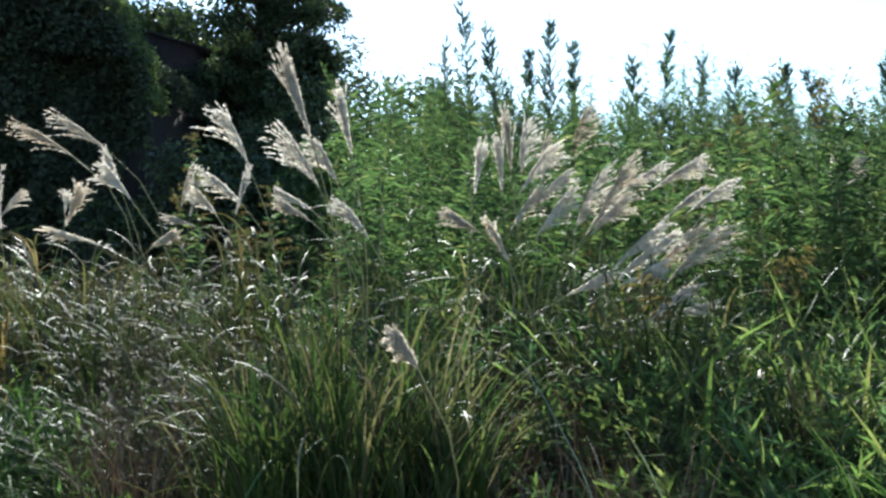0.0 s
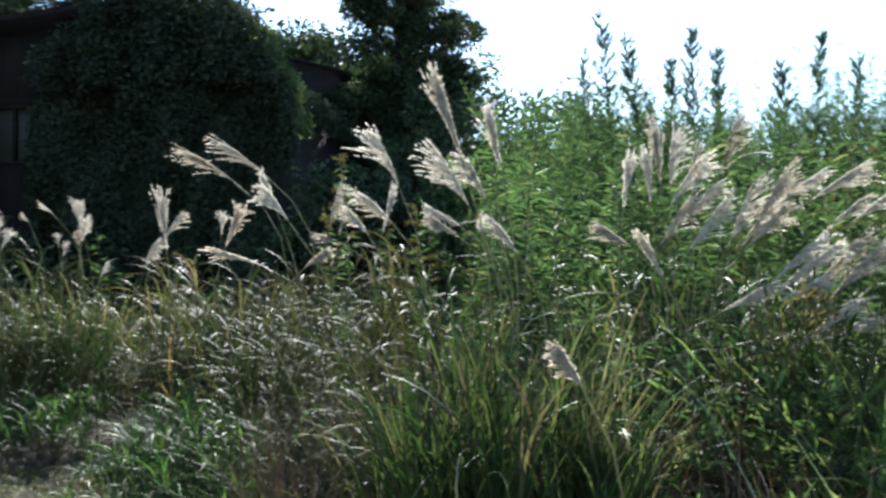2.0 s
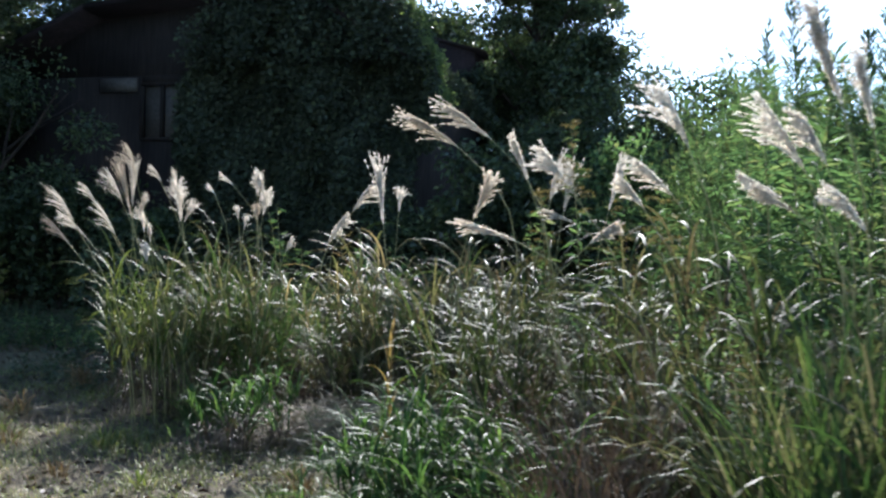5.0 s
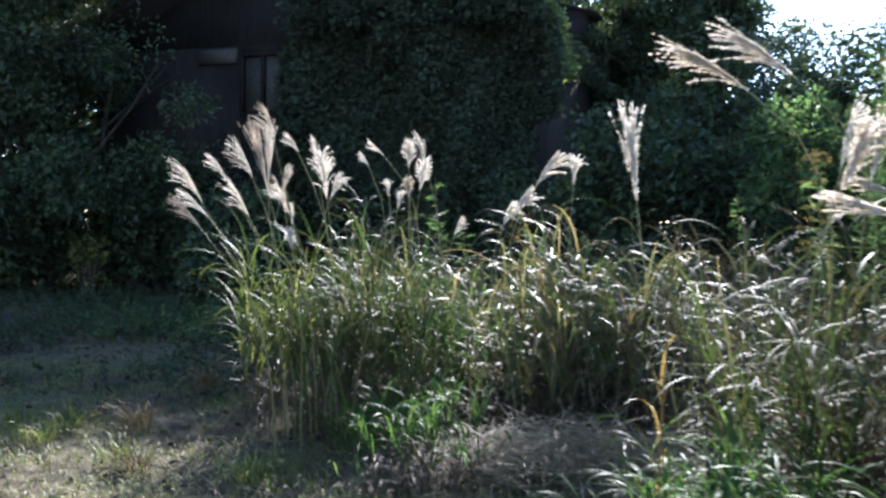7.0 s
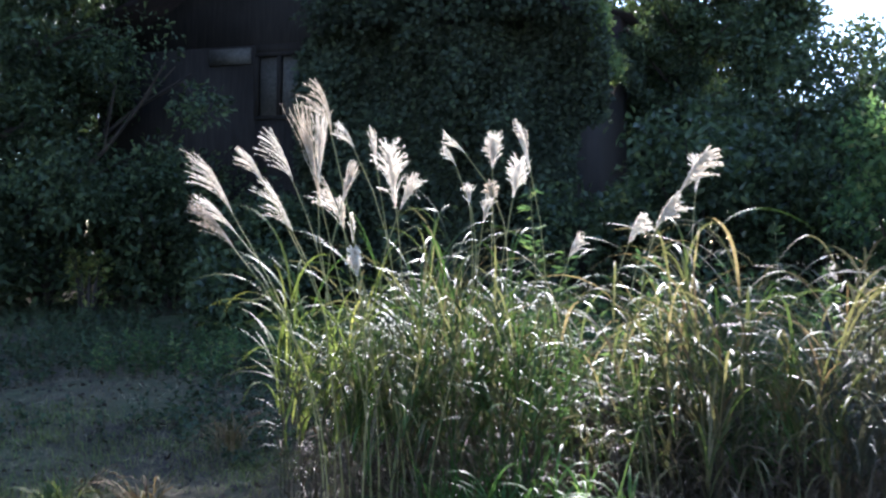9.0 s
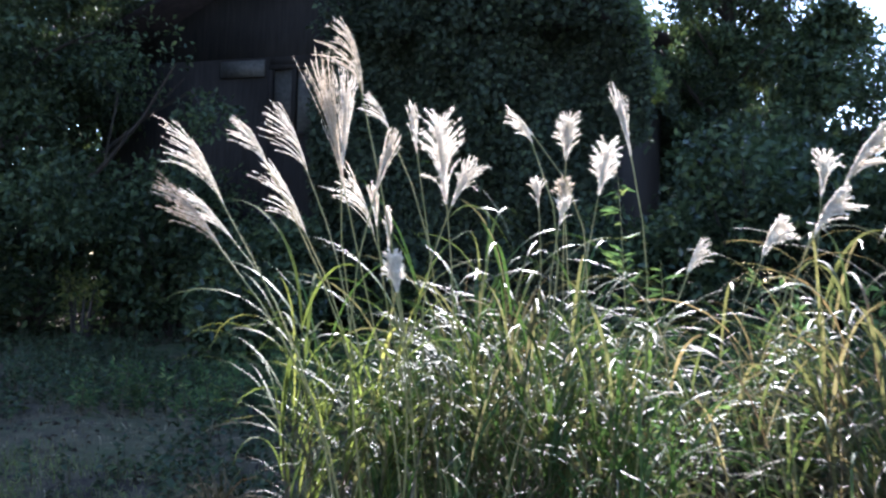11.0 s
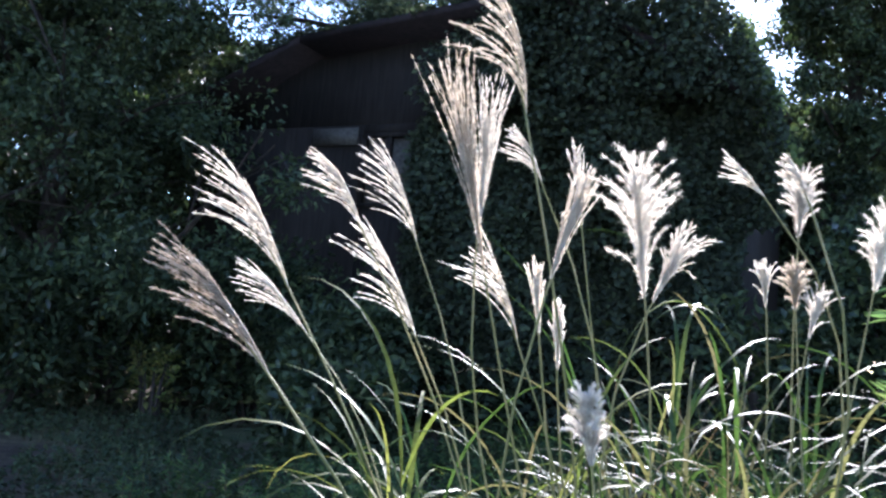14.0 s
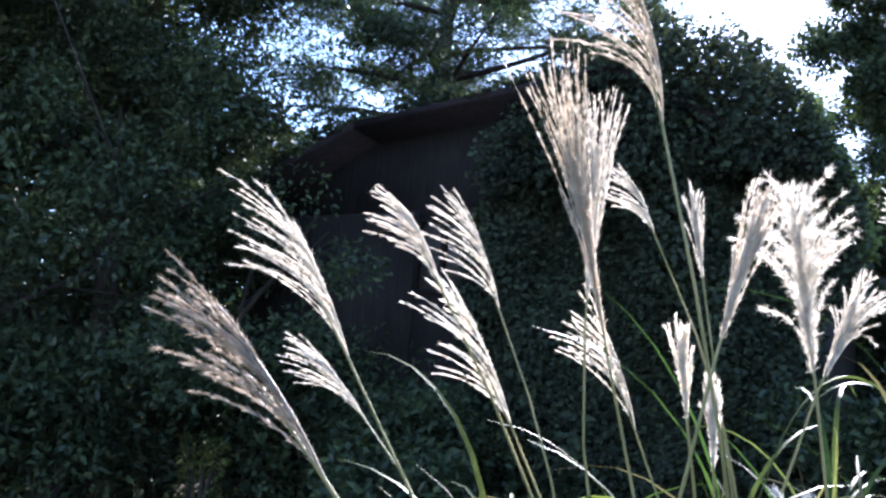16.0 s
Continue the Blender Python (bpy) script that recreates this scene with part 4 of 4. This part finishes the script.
# ---- willow shoots on top of the bank ----
def willow_shoot(x, y, top, leaf_len, fullness):
    foot = float(height(x, y))
    h = top - foot
    root = tagged(new("willow_shoot"), "tall slender leafy willow shoot above the thicket", "shrub", "willow shoots")
    root.location = (x, y, foot)
    g, gl = Geo(), Geo()
    bend = rng.normal(size=2) * 0.05
    t = np.linspace(0, 1, 9)
    main = np.stack([bend[0] * h * t ** 2, bend[1] * h * t ** 2, h * t - 0.02], -1)
    tube(g, main, 0.012 * (1.08 - t), 5)
    pos, dirs = [], []
    for i in range(int(40 * fullness)):
        f = rng.uniform(0.4, 0.96)
        st = np.array([np.interp(f, t, main[:, j]) for j in range(3)])
        a = rng.uniform(0, 6.283)
        bl = rng.uniform(0.22, 0.6) * (1.2 - f)
        bd = np.array([math.cos(a) * 0.58, math.sin(a) * 0.58, 0.85])
        e = st + bd * bl
        tube(g, np.stack([st, (st + e) / 2, e]), np.array([0.004, 0.003, 0.0015]), 3)
        m = 18
        u = U(0.1, 1, m)[:, None]
        pos.append(st + (e - st) * u)
        dirs.append(bd[None] * 1.2 + rng.normal(size=(m, 3)) * 0.32)
    m = int(50 * fullness)
    f = U(0.4, 1.0, m)
    pos.append(np.stack([np.interp(f, t, main[:, j]) for j in range(3)], -1))
    dirs.append(np.stack([rng.normal(size=m) * 0.28, rng.normal(size=m) * 0.28, U(0.7, 1, m)], -1))
    pos, dirs = np.concatenate(pos), np.concatenate(dirs)
    leaves(gl, pos, dirs, U(0.6, 1.1, len(pos)) * leaf_len * (1.3 - 0.65 * np.clip(pos[:, 2] / h, 0, 1)), U(0.011, 0.019, len(pos)))
    g.thing("stem", m_bark, root)
    gl.thing("leaves", m_willow, root)


for sx, sy, stop_z, sl, sf in [(0.33, 12.2, 4.75, 0.12, 1.6), (1.44, 12.9, 4.7, 0.12, 1.8), (-0.05, 12.6, 4.35, 0.12, 1.8), (0.75, 12.3, 4.4, 0.12, 2.0),
                               (1.05, 12.1, 4.1, 0.12, 1.6), (1.75, 12.7, 4.25, 0.12, 1.8), (2.85, 12.4, 4.4, 0.12, 1.6), (2.45, 12.0, 3.95, 0.12, 1.6),
                               (3.4, 12.6, 4.1, 0.12, 1.5), (4.3, 11.5, 3.8, 0.13, 1.4), (5.0, 11.8, 3.75, 0.13, 1.4), (5.4, 11.2, 3.8, 0.13, 1.4), (3.8, 12.2, 3.9, 0.12, 1.4)]:
    willow_shoot(sx, sy, stop_z, sl, sf)

# ---- trees ----
def tree(label, x, y, top, crown, leaf_n, leaf_len, material, trunk_r=0.2, low=0.25, limbs=16, name="tree", flat=0.0, seed=3, lobes=60, lobe_r=0.9, taper=0.75):
    """A tapered trunk, limbs that fork, and a crown of small leaves in uneven clumps. flat: how level the limbs run (pine)."""
    r = np.random.default_rng(seed)
    foot = float(height(x, y))
    h = top - foot
    root = tagged(new(name), label, "tree", "trees")
    root.location = (x, y, foot)
    g = Geo()
    t = np.linspace(0, 1, 10)
    wob = r.normal(size=(10, 2)) * 0.06
    main = np.stack([wob[:, 0] * t * 2, wob[:, 1] * t * 2, h * 0.95 * t - 0.05], -1)
    tube(g, main, trunk_r * (1.05 - t) + 0.02, 9)
    g.thing("trunk", m_bark, root, smooth_faces=True)
    ends = []
    for i in range(limbs):
        f = low + (0.95 - low) * (i + r.uniform(0, 1)) / limbs
        st = np.array([np.interp(f, t, main[:, j]) for j in range(3)])
        a = i * 2.4 + r.uniform(-0.5, 0.5)
        reach = crown * (1.0 - taper * max(0, f - low) ** 1.4) * r.uniform(0.7, 1.1)
        rise_z = (1 - flat) * reach * 0.55 + r.uniform(-0.15, 0.25) * reach
        e = st + np.array([math.cos(a) * reach, math.sin(a) * reach, rise_z])
        midp = (st + e) / 2 + r.normal(size=3) * 0.12 * reach
        tt = np.linspace(0, 1, 6)[:, None]
        line = (1 - tt) ** 2 * st + 2 * (1 - tt) * tt * midp + tt ** 2 * e
        g = Geo()
        tube(g, line, np.linspace(trunk_r * 0.38 * (1.1 - f), 0.012, 6), 5)
        for q in (0.45, 0.7, 0.85, 1.0):
            c = line[int(q * 5)] + r.normal(size=3) * 0.22 * reach * (1, 1, 0.4 if flat else 0.8)
            tube(g, np.stack([line[max(int(q * 5) - 1, 0)], (line[int(q * 5)] + c) / 2, c]), np.array([0.02, 0.012, 0.006]), 3)
            ends.append(c)
        g.thing("limb", m_bark, root, smooth_faces=True)
    ends = np.array(ends)
    extra = ends[r.integers(0, len(ends), max(lobes - len(ends), 0))] + r.normal(size=(max(lobes - len(ends), 0), 3)) * 0.45 * lobe_r
    c = np.concatenate([ends, extra])
    size = r.uniform(0.45, 1.15, len(c)) * lobe_r
    pick = r.integers(0, len(c), leaf_n)
    d = r.normal(size=(leaf_n, 3))
    d /= np.linalg.norm(d, axis=1)[:, None]
    rad = r.uniform(0, 1, leaf_n) ** 0.5
    squash = np.array([1, 1, 0.35 if flat else 0.72])
    p = c[pick] + d * (rad * size[pick])[:, None] * squash
    dirs = d * 0.6 + r.normal(size=(leaf_n, 3)) * 0.7 + np.array([0, 0, -0.15 if not flat else 0.3])
    g = Geo()
    ok = p[:, 2] > 0.15
    p, dirs = p[ok], dirs[ok]
    leaves(g, p, dirs, U(0.7, 1.25, len(p)) * leaf_len, U(0.38, 0.6, len(p)) * leaf_len * (0.25 if flat else 1))
    g.thing("crown", material, root)
    return root


def shrub(label, x, y, top, wide, leaf_n, leaf_len, material=None, seed=5):
    """A bush of several stems from the ground with uneven clumps of leaves."""
    r = np.random.default_rng(seed)
    foot = float(height(x, y))
    h = top - foot
    root = tagged(new("shrub"), label, "shrub", "shrubs")
    root.location = (x, y, foot)
    tips = []
    for i in range(9):
        a = i * 2.4
        e = np.array([math.cos(a) * wide * r.uniform(0.2, 0.75), math.sin(a) * wide * r.uniform(0.2, 0.75), h * r.uniform(0.5, 0.9)])
        g = Geo()
        line = bow((0.1 * math.cos(a), 0.1 * math.sin(a), -0.03), e, (e[0] * 0.6, e[1] * 0.6, h * 0.5), 6)
        tube(g, line, np.linspace(0.035, 0.008, 6), 5)
        g.thing("stem", m_bark, root, smooth_faces=True)
        tips += [line[2] + r.normal(size=3) * 0.25 * wide, line[3] + r.normal(size=3) * 0.3 * wide, line[4] + r.normal(size=3) * 0.25 * wide, e, e + r.normal(size=3) * 0.2 * wide]
    c = np.array(tips)
    size = r.uniform(0.3, 0.62, len(c)) * min(wide, h) * 0.75
    pick = r.integers(0, len(c), leaf_n)
    d = r.normal(size=(leaf_n, 3))
    d /= np.linalg.norm(d, axis=1)[:, None]
    p = c[pick] + d * (r.uniform(0, 1, leaf_n) ** 0.5 * size[pick])[:, None]
    ok = p[:, 2] > 0.03
    g = Geo()
    leaves(g, p[ok], d[ok] * 0.6 + r.normal(size=(ok.sum(), 3)) * 0.7, U(0.7, 1.25, ok.sum()) * leaf_len, U(0.4, 0.65, ok.sum()) * leaf_len)
    g.thing("crown", material or m_tree, root)


tree("dense dark evergreen tree beside the house", -5.1, 25.0, 12.2, 2.5, 80000, 0.14, m_tree, 0.3, 0.06, 44, seed=11, lobes=220, lobe_r=0.64, taper=0.5)
tree("smaller dark evergreen at the edge of the bank", -3.1, 20.5, 6.6, 0.8, 14000, 0.15, m_tree, 0.12, 0.06, 16, seed=12, lobes=90, lobe_r=0.5)
tree("dark broadleaf tree with leaves glinting in the sun", -15.3, 14.0, 10.5, 3.7, 80000, 0.11, m_tree, 0.2, 0.08, 30, seed=13, lobes=300, lobe_r=0.85)
tree("dark broadleaf tree over the shaded ground", -17.5, 11.5, 11.0, 4.2, 62000, 0.12, m_tree, 0.26, 0.08, 26, seed=14, lobes=240, lobe_r=1.0)
tree("tall pine with level limbs behind the house", -14.45, 21.5, 15.5, 5.6, 64000, 0.26, m_pine, 0.44, 0.36, 34, name="pine_tree", flat=1.0, seed=15, lobes=280, lobe_r=0.8)
# woods behind, closing the view
for wx, wy, wt, wc, wseed in ((-21.0, 15.0, 12.0, 4.5, 21), (-20.5, 22.0, 8.5, 4.0, 22), (-24.5, 20.0, 13.0, 5.0, 23), (-10.0, 29.0, 9.0, 4.5, 24), (-7.4, 31.0, 8.4, 3.5, 25), (-27.0, 11.0, 12.0, 5.0, 26), (-22.5, 8.0, 10.0, 4.2, 27)):
    tree("dark tree in the woods behind the house", wx, wy, wt, wc, 17000, 0.27, m_tree, 0.26, 0.06, 22, seed=wseed, lobes=200, lobe_r=1.15)
for wx, wy, wt, ww, wseed in ((-5.0, 15.6, 2.6, 1.1, 31), (-3.9, 15.2, 3.4, 1.2, 32), (-2.7, 15.6, 3.6, 1.2, 33), (-2.0, 16.6, 4.2, 1.0, 34), (-1.3, 18.5, 5.0, 1.1, 35), (-0.2, 18.0, 4.6, 1.2, 44), (-3.2, 17.3, 4.3, 1.3, 36),
                          (-12.6, 15.6, 2.6, 1.5, 37), (-14.8, 15.0, 3.0, 1.7, 38), (-10.6, 16.0, 1.9, 1.1, 39), (-17.5, 14.5, 3.4, 1.9, 40), (-20.5, 11.5, 3.6, 2.0, 41), (-9.2, 12.6, 1.0, 0.8, 42), (-18.0, 9.0, 2.6, 1.6, 43), (-14.2, 12.7, 2.3, 1.2, 45), (-10.9, 15.2, 2.0, 1.1, 46), (-15.6, 11.8, 2.2, 1.4, 47)):
    shrub("dark leafy shrub in the shade of the trees", wx, wy, wt, ww, 5000, 0.13, seed=wseed)
# no bush known here: pale leaves imitate far sunlit ground in a gap
shrub("pale leaf clump standing in for a sunlit clearing behind dark shrubs", -12.98, 14.0, 1.12, 0.42, 420, 0.1, m_mown, seed=52)
shrub("yellow-green leafy bush at the edge of the thicket", -1.65, 13.2, 3.1, 0.8, 3500, 0.11, m_weed, seed=51)

# ---- the overgrown house ----
def box(geo, x0, x1, y0, y1, z0, z1):
    v = [(x, y, z) for x in (x0, x1) for y in (y0, y1) for z in (z0, z1)]
    geo.add(v, [(0, 1, 3, 2), (4, 6, 7, 5), (0, 4, 5, 1), (2, 3, 7, 6), (0, 2, 6, 4), (1, 5, 7, 3)])


house = tagged(new("house"), "old dark house overgrown with ivy under trees", "house")
for x0, x1, y0, y1, z0, z1 in ((-15.4, -11.9, 17.0, 17.2, 0.2, 4.75), (-10.9, -6.2, 17.0, 17.2, 0.2, 4.75), (-11.9, -10.9, 17.0, 17.2, 0.2, 3.4), (-11.9, -10.9, 17.0, 17.2, 4.6, 4.75),
                               (-15.4, -15.2, 17.2, 23.0, 0.2, 4.75), (-6.4, -6.2, 17.2, 23.0, 0.2, 4.75), (-15.4, -6.2, 23.0, 23.2, 0.2, 4.75)):
    g = Geo()
    box(g, x0, x1, y0, y1, z0, z1)
    g.thing("wall", m_wall, house)
g = Geo()
g.add([(x, y, z) for y in (17.05, 17.2) for x, z in ((-15.4, 4.75), (-6.2, 4.75), (-8.6, 6.3), (-12.9, 5.92))],
      [(0, 1, 5, 4), (1, 2, 6, 5), (2, 3, 7, 6), (3, 0, 4, 7), (3, 2, 1, 0), (4, 5, 6, 7)])
g.thing("gable", m_wall, house)


def slab(geo, x0, z0, x1, z1, y0, y1, thick):
    """A sloping roof slab between two edges that run along y."""
    v = [(x, y, z + d) for d in (0, thick) for x, y, z in ((x0, y0, z0), (x1, y0, z1), (x1, y1, z1), (x0, y1, z0))]
    geo.add(v, [(0, 3, 2, 1), (4, 5, 6, 7), (0, 1, 5, 4), (1, 2, 6, 5), (2, 3, 7, 6), (3, 0, 4, 7)])


for x0, z0, x1, z1 in ((-15.9, 4.75, -12.9, 6.0), (-12.9, 6.0, -8.6, 6.4), (-8.6, 6.4, -6.0, 4.8)):
    g = Geo()
    slab(g, x0, z0, x1, z1, 16.4, 23.6, 0.12)
    g.thing("roof", m_roof, house)
window = Geo()
box(window, -11.85, -10.95, 17.06, 17.1, 3.45, 4.55)
window = window.thing("window", m_panel, house, "pale window panel between dark frames")
for x0, x1, z0, z1 in ((-11.9, -10.9, 3.4, 3.47), (-11.9, -10.9, 4.53, 4.6), (-11.9, -11.83, 3.47, 4.53), (-10.97, -10.9, 3.47, 4.53), (-11.44, -11.37, 3.47, 4.53)):
    g = Geo()
    box(g, x0, x1, 16.96, 17.05, z0, z1)
    g.thing("window_frame", m_wall, window)
g = Geo()
box(g, -12.85, -11.98, 16.94, 16.995, 4.42, 4.7)
g.thing("fanlight", m_panel, house, "pale narrow fanlight under the eaves")
wing = tagged(new("shed"), "shed behind the house, dark maroon cladding, thin metal roof", "shed")
g = Geo()
box(g, -8.3, -6.7, 23.8, 27, 0.3, 5.13)
g.thing("wall", m_wall, wing)
g = Geo()
g.add([(-8.5, 23.75, 5.13), (-6.5, 23.75, 5.13), (-6.5, 23.75, 6.48), (-8.5, 23.75, 7.08), (-8.5, 27.05, 5.13), (-6.5, 27.05, 5.13), (-6.5, 27.05, 6.48), (-8.5, 27.05, 7.08)],
      [(0, 1, 2, 3), (4, 7, 6, 5), (0, 4, 5, 1), (1, 5, 6, 2), (3, 2, 6, 7), (0, 3, 7, 4)])
g.thing("cladding", m_roof, wing, "dark maroon cladding under the roof")
g = Geo()
g.add([(-8.8, 23.65, 7.19), (-6.2, 23.65, 6.43), (-6.2, 27.3, 6.43), (-8.8, 27.3, 7.19), (-8.8, 23.65, 7.26), (-6.2, 23.65, 6.5), (-6.2, 27.3, 6.5), (-8.8, 27.3, 7.26)],
      [(0, 3, 2, 1), (4, 5, 6, 7), (0, 1, 5, 4), (1, 2, 6, 5), (2, 3, 7, 6), (3, 0, 4, 7)])
g.thing("roof", m_roof, wing)

# ivy over the gable, its corner and the ridge
n = 80000
x, v = U(-10.7, -5.5, n), U(0, 1, n)
top_z = np.interp(x, [-10.7, -10.1, -9.4, -8.6, -8.0, -7.15, -6.45, -6.1, -5.92, -5.64, -5.45], [4.4, 5.8, 6.5, 7.0, 7.2, 6.8, 6.4, 5.8, 5.45, 4.8, 4.2]) + 0.07 * np.sin(6 * x) + 0.05 * np.sin(17 * x)
z = 0.3 + (top_z - 0.3) * v ** 0.8
bulge = 0.45 + 0.35 * np.sin(2.1 * x + 1.3 * z) + 0.2 * np.sin(5.3 * x - 2.0 * z)
y = 16.95 - np.abs(bulge) * U(0.1, 1.0, n)
cap = z > 4.8
y[cap] = U(16.0, 17.9, cap.sum()) + 0.2 * np.sin(5 * x[cap])
bare = (x > -5.95) & (z < 3.2)
x[bare] -= 0.6
g = Geo()
leaves(g, np.stack([x + rng.normal(size=n) * 0.05, y, z + rng.normal(size=n) * 0.06], -1), np.stack([rng.normal(size=n) * 0.7, -U(0.2, 1, n), rng.normal(size=n) * 0.5 - 0.4], -1), U(0.07, 0.12, n), U(0.06, 0.1, n))
# creepers over the left slope of the roof
n = 16000
x = U(-15.6, -9.5, n)
z = np.interp(x, [-15.9, -12.9, -8.6], [4.9, 6.12, 6.5]) + np.abs(rng.normal(size=n)) * (0.1 + 0.08 * np.sin(3.1 * x) + 0.06 * np.sin(7.7 * x))
leaves(g, np.stack([x, U(16.35, 19.5, n), z], -1), np.stack([rng.normal(size=n), rng.normal(size=n), U(-0.3, 0.9, n)], -1), U(0.07, 0.12, n), U(0.05, 0.09, n))
# creepers over the right slope of the roof and its eaves
n = 14000
x = -8.6 + 2.75 * U(0, 1, n) ** 0.7
z = np.interp(x, [-8.6, -6.0, -5.8], [6.52, 4.92, 4.75]) + np.abs(rng.normal(size=n)) * 0.1 - (x > -6.1) * U(0, 0.5, n)
leaves(g, np.stack([x, U(16.35, 23.7, n), z], -1), np.stack([rng.normal(size=n), rng.normal(size=n), U(-0.3, 0.9, n)], -1), U(0.08, 0.14, n), U(0.06, 0.1, n))
# creepers over the corner of the shed
n = 9000
z = 0.3 + 4.3 * U(0, 1, n) ** 0.8
leaves(g, np.stack([U(-6.9, -5.9, n), 23.7 - 0.4 * U(0, 1, n) ** 2, z * 1.25 + 0.25 * np.sin(4 * U(0, 1, n))], -1), np.stack([rng.normal(size=n) * 0.7, -U(0.2, 1, n), rng.normal(size=n) * 0.5 - 0.4], -1), U(0.07, 0.12, n), U(0.06, 0.1, n))
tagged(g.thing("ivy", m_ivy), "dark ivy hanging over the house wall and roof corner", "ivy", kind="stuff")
# the fringe that hangs at the corner, backlight put into its lighter leaf colour
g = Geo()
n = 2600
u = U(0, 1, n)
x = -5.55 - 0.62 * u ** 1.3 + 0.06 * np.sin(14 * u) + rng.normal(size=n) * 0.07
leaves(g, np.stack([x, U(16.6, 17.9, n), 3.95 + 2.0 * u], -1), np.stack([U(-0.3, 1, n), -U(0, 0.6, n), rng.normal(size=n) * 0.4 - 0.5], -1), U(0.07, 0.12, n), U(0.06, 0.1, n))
tagged(g.thing("ivy_fringe", m_fringe), "ivy sprays hanging from the roof corner, sunlight painted into their colour", "ivy", kind="stuff")

# ---- a heap of cut straw, a withered stalk, a fallen branch ----
g = Geo()
n = 2600
a, r = U(0, 6.283, n), np.sqrt(U(0, 1, n))
hx, hy = -2.95 + 0.8 * r * np.cos(a), 6.2 + 0.42 * r * np.sin(a)
hz = height(hx, hy) + 0.3 * (1 - r ** 2) * U(0.3, 1, n)
blades(g, np.stack([hx, hy, hz], -1), U(0, 6.283, n), U(-0.15, 0.6, n), U(0.15, 0.45, n), U(0.004, 0.008, n), U(0.2, 1.0, n), k=3, fold=0)
tagged(g.thing("straw_heap", m_straw), "heap of cut dry straw in front of the grass", "straw", kind="stuff")
for sx, sy, sh in ((-2.39, 4.83, 1.03),):
    root = tagged(new("withered_stalk"), "yellowed stalk with long withered leaves", "weed", "withered stalks")
    root.location = (sx, sy, float(height(sx, sy)))
    g = Geo()
    tube(g, [(0, 0, -0.02), (0.01, 0, sh * 0.5), (0.03, 0.01, sh)], np.array([0.007, 0.006, 0.004]), 6)
    g.thing("stem", m_yellow, root)
    for i in range(11):
        g = Geo()
        blades(g, np.array([[0.01, 0, sh * (0.1 + 0.065 * i)]]), np.array([i * 2.4]), np.array([1.42]), np.array([0.26 + 0.05 * (i % 3)]), np.array([0.016]), np.array([0.5 + 0.5 * (i % 4)]), k=8)
        g.thing("leaf", m_yellow, root)
g = Geo()
blades(g, np.array([[0.0, 0.0, -0.02]]), np.array([0.5]), np.array([1.42]), np.array([0.7]), np.array([0.03]), np.array([0.25]), k=9, fold=0.3)
ob = tagged(g.thing("tall_grass", m_lime), "single broad yellow-green grass blade standing upright", "grass")
ob.location = (-3.55, 6.0, float(height(-3.55, 6.0)))
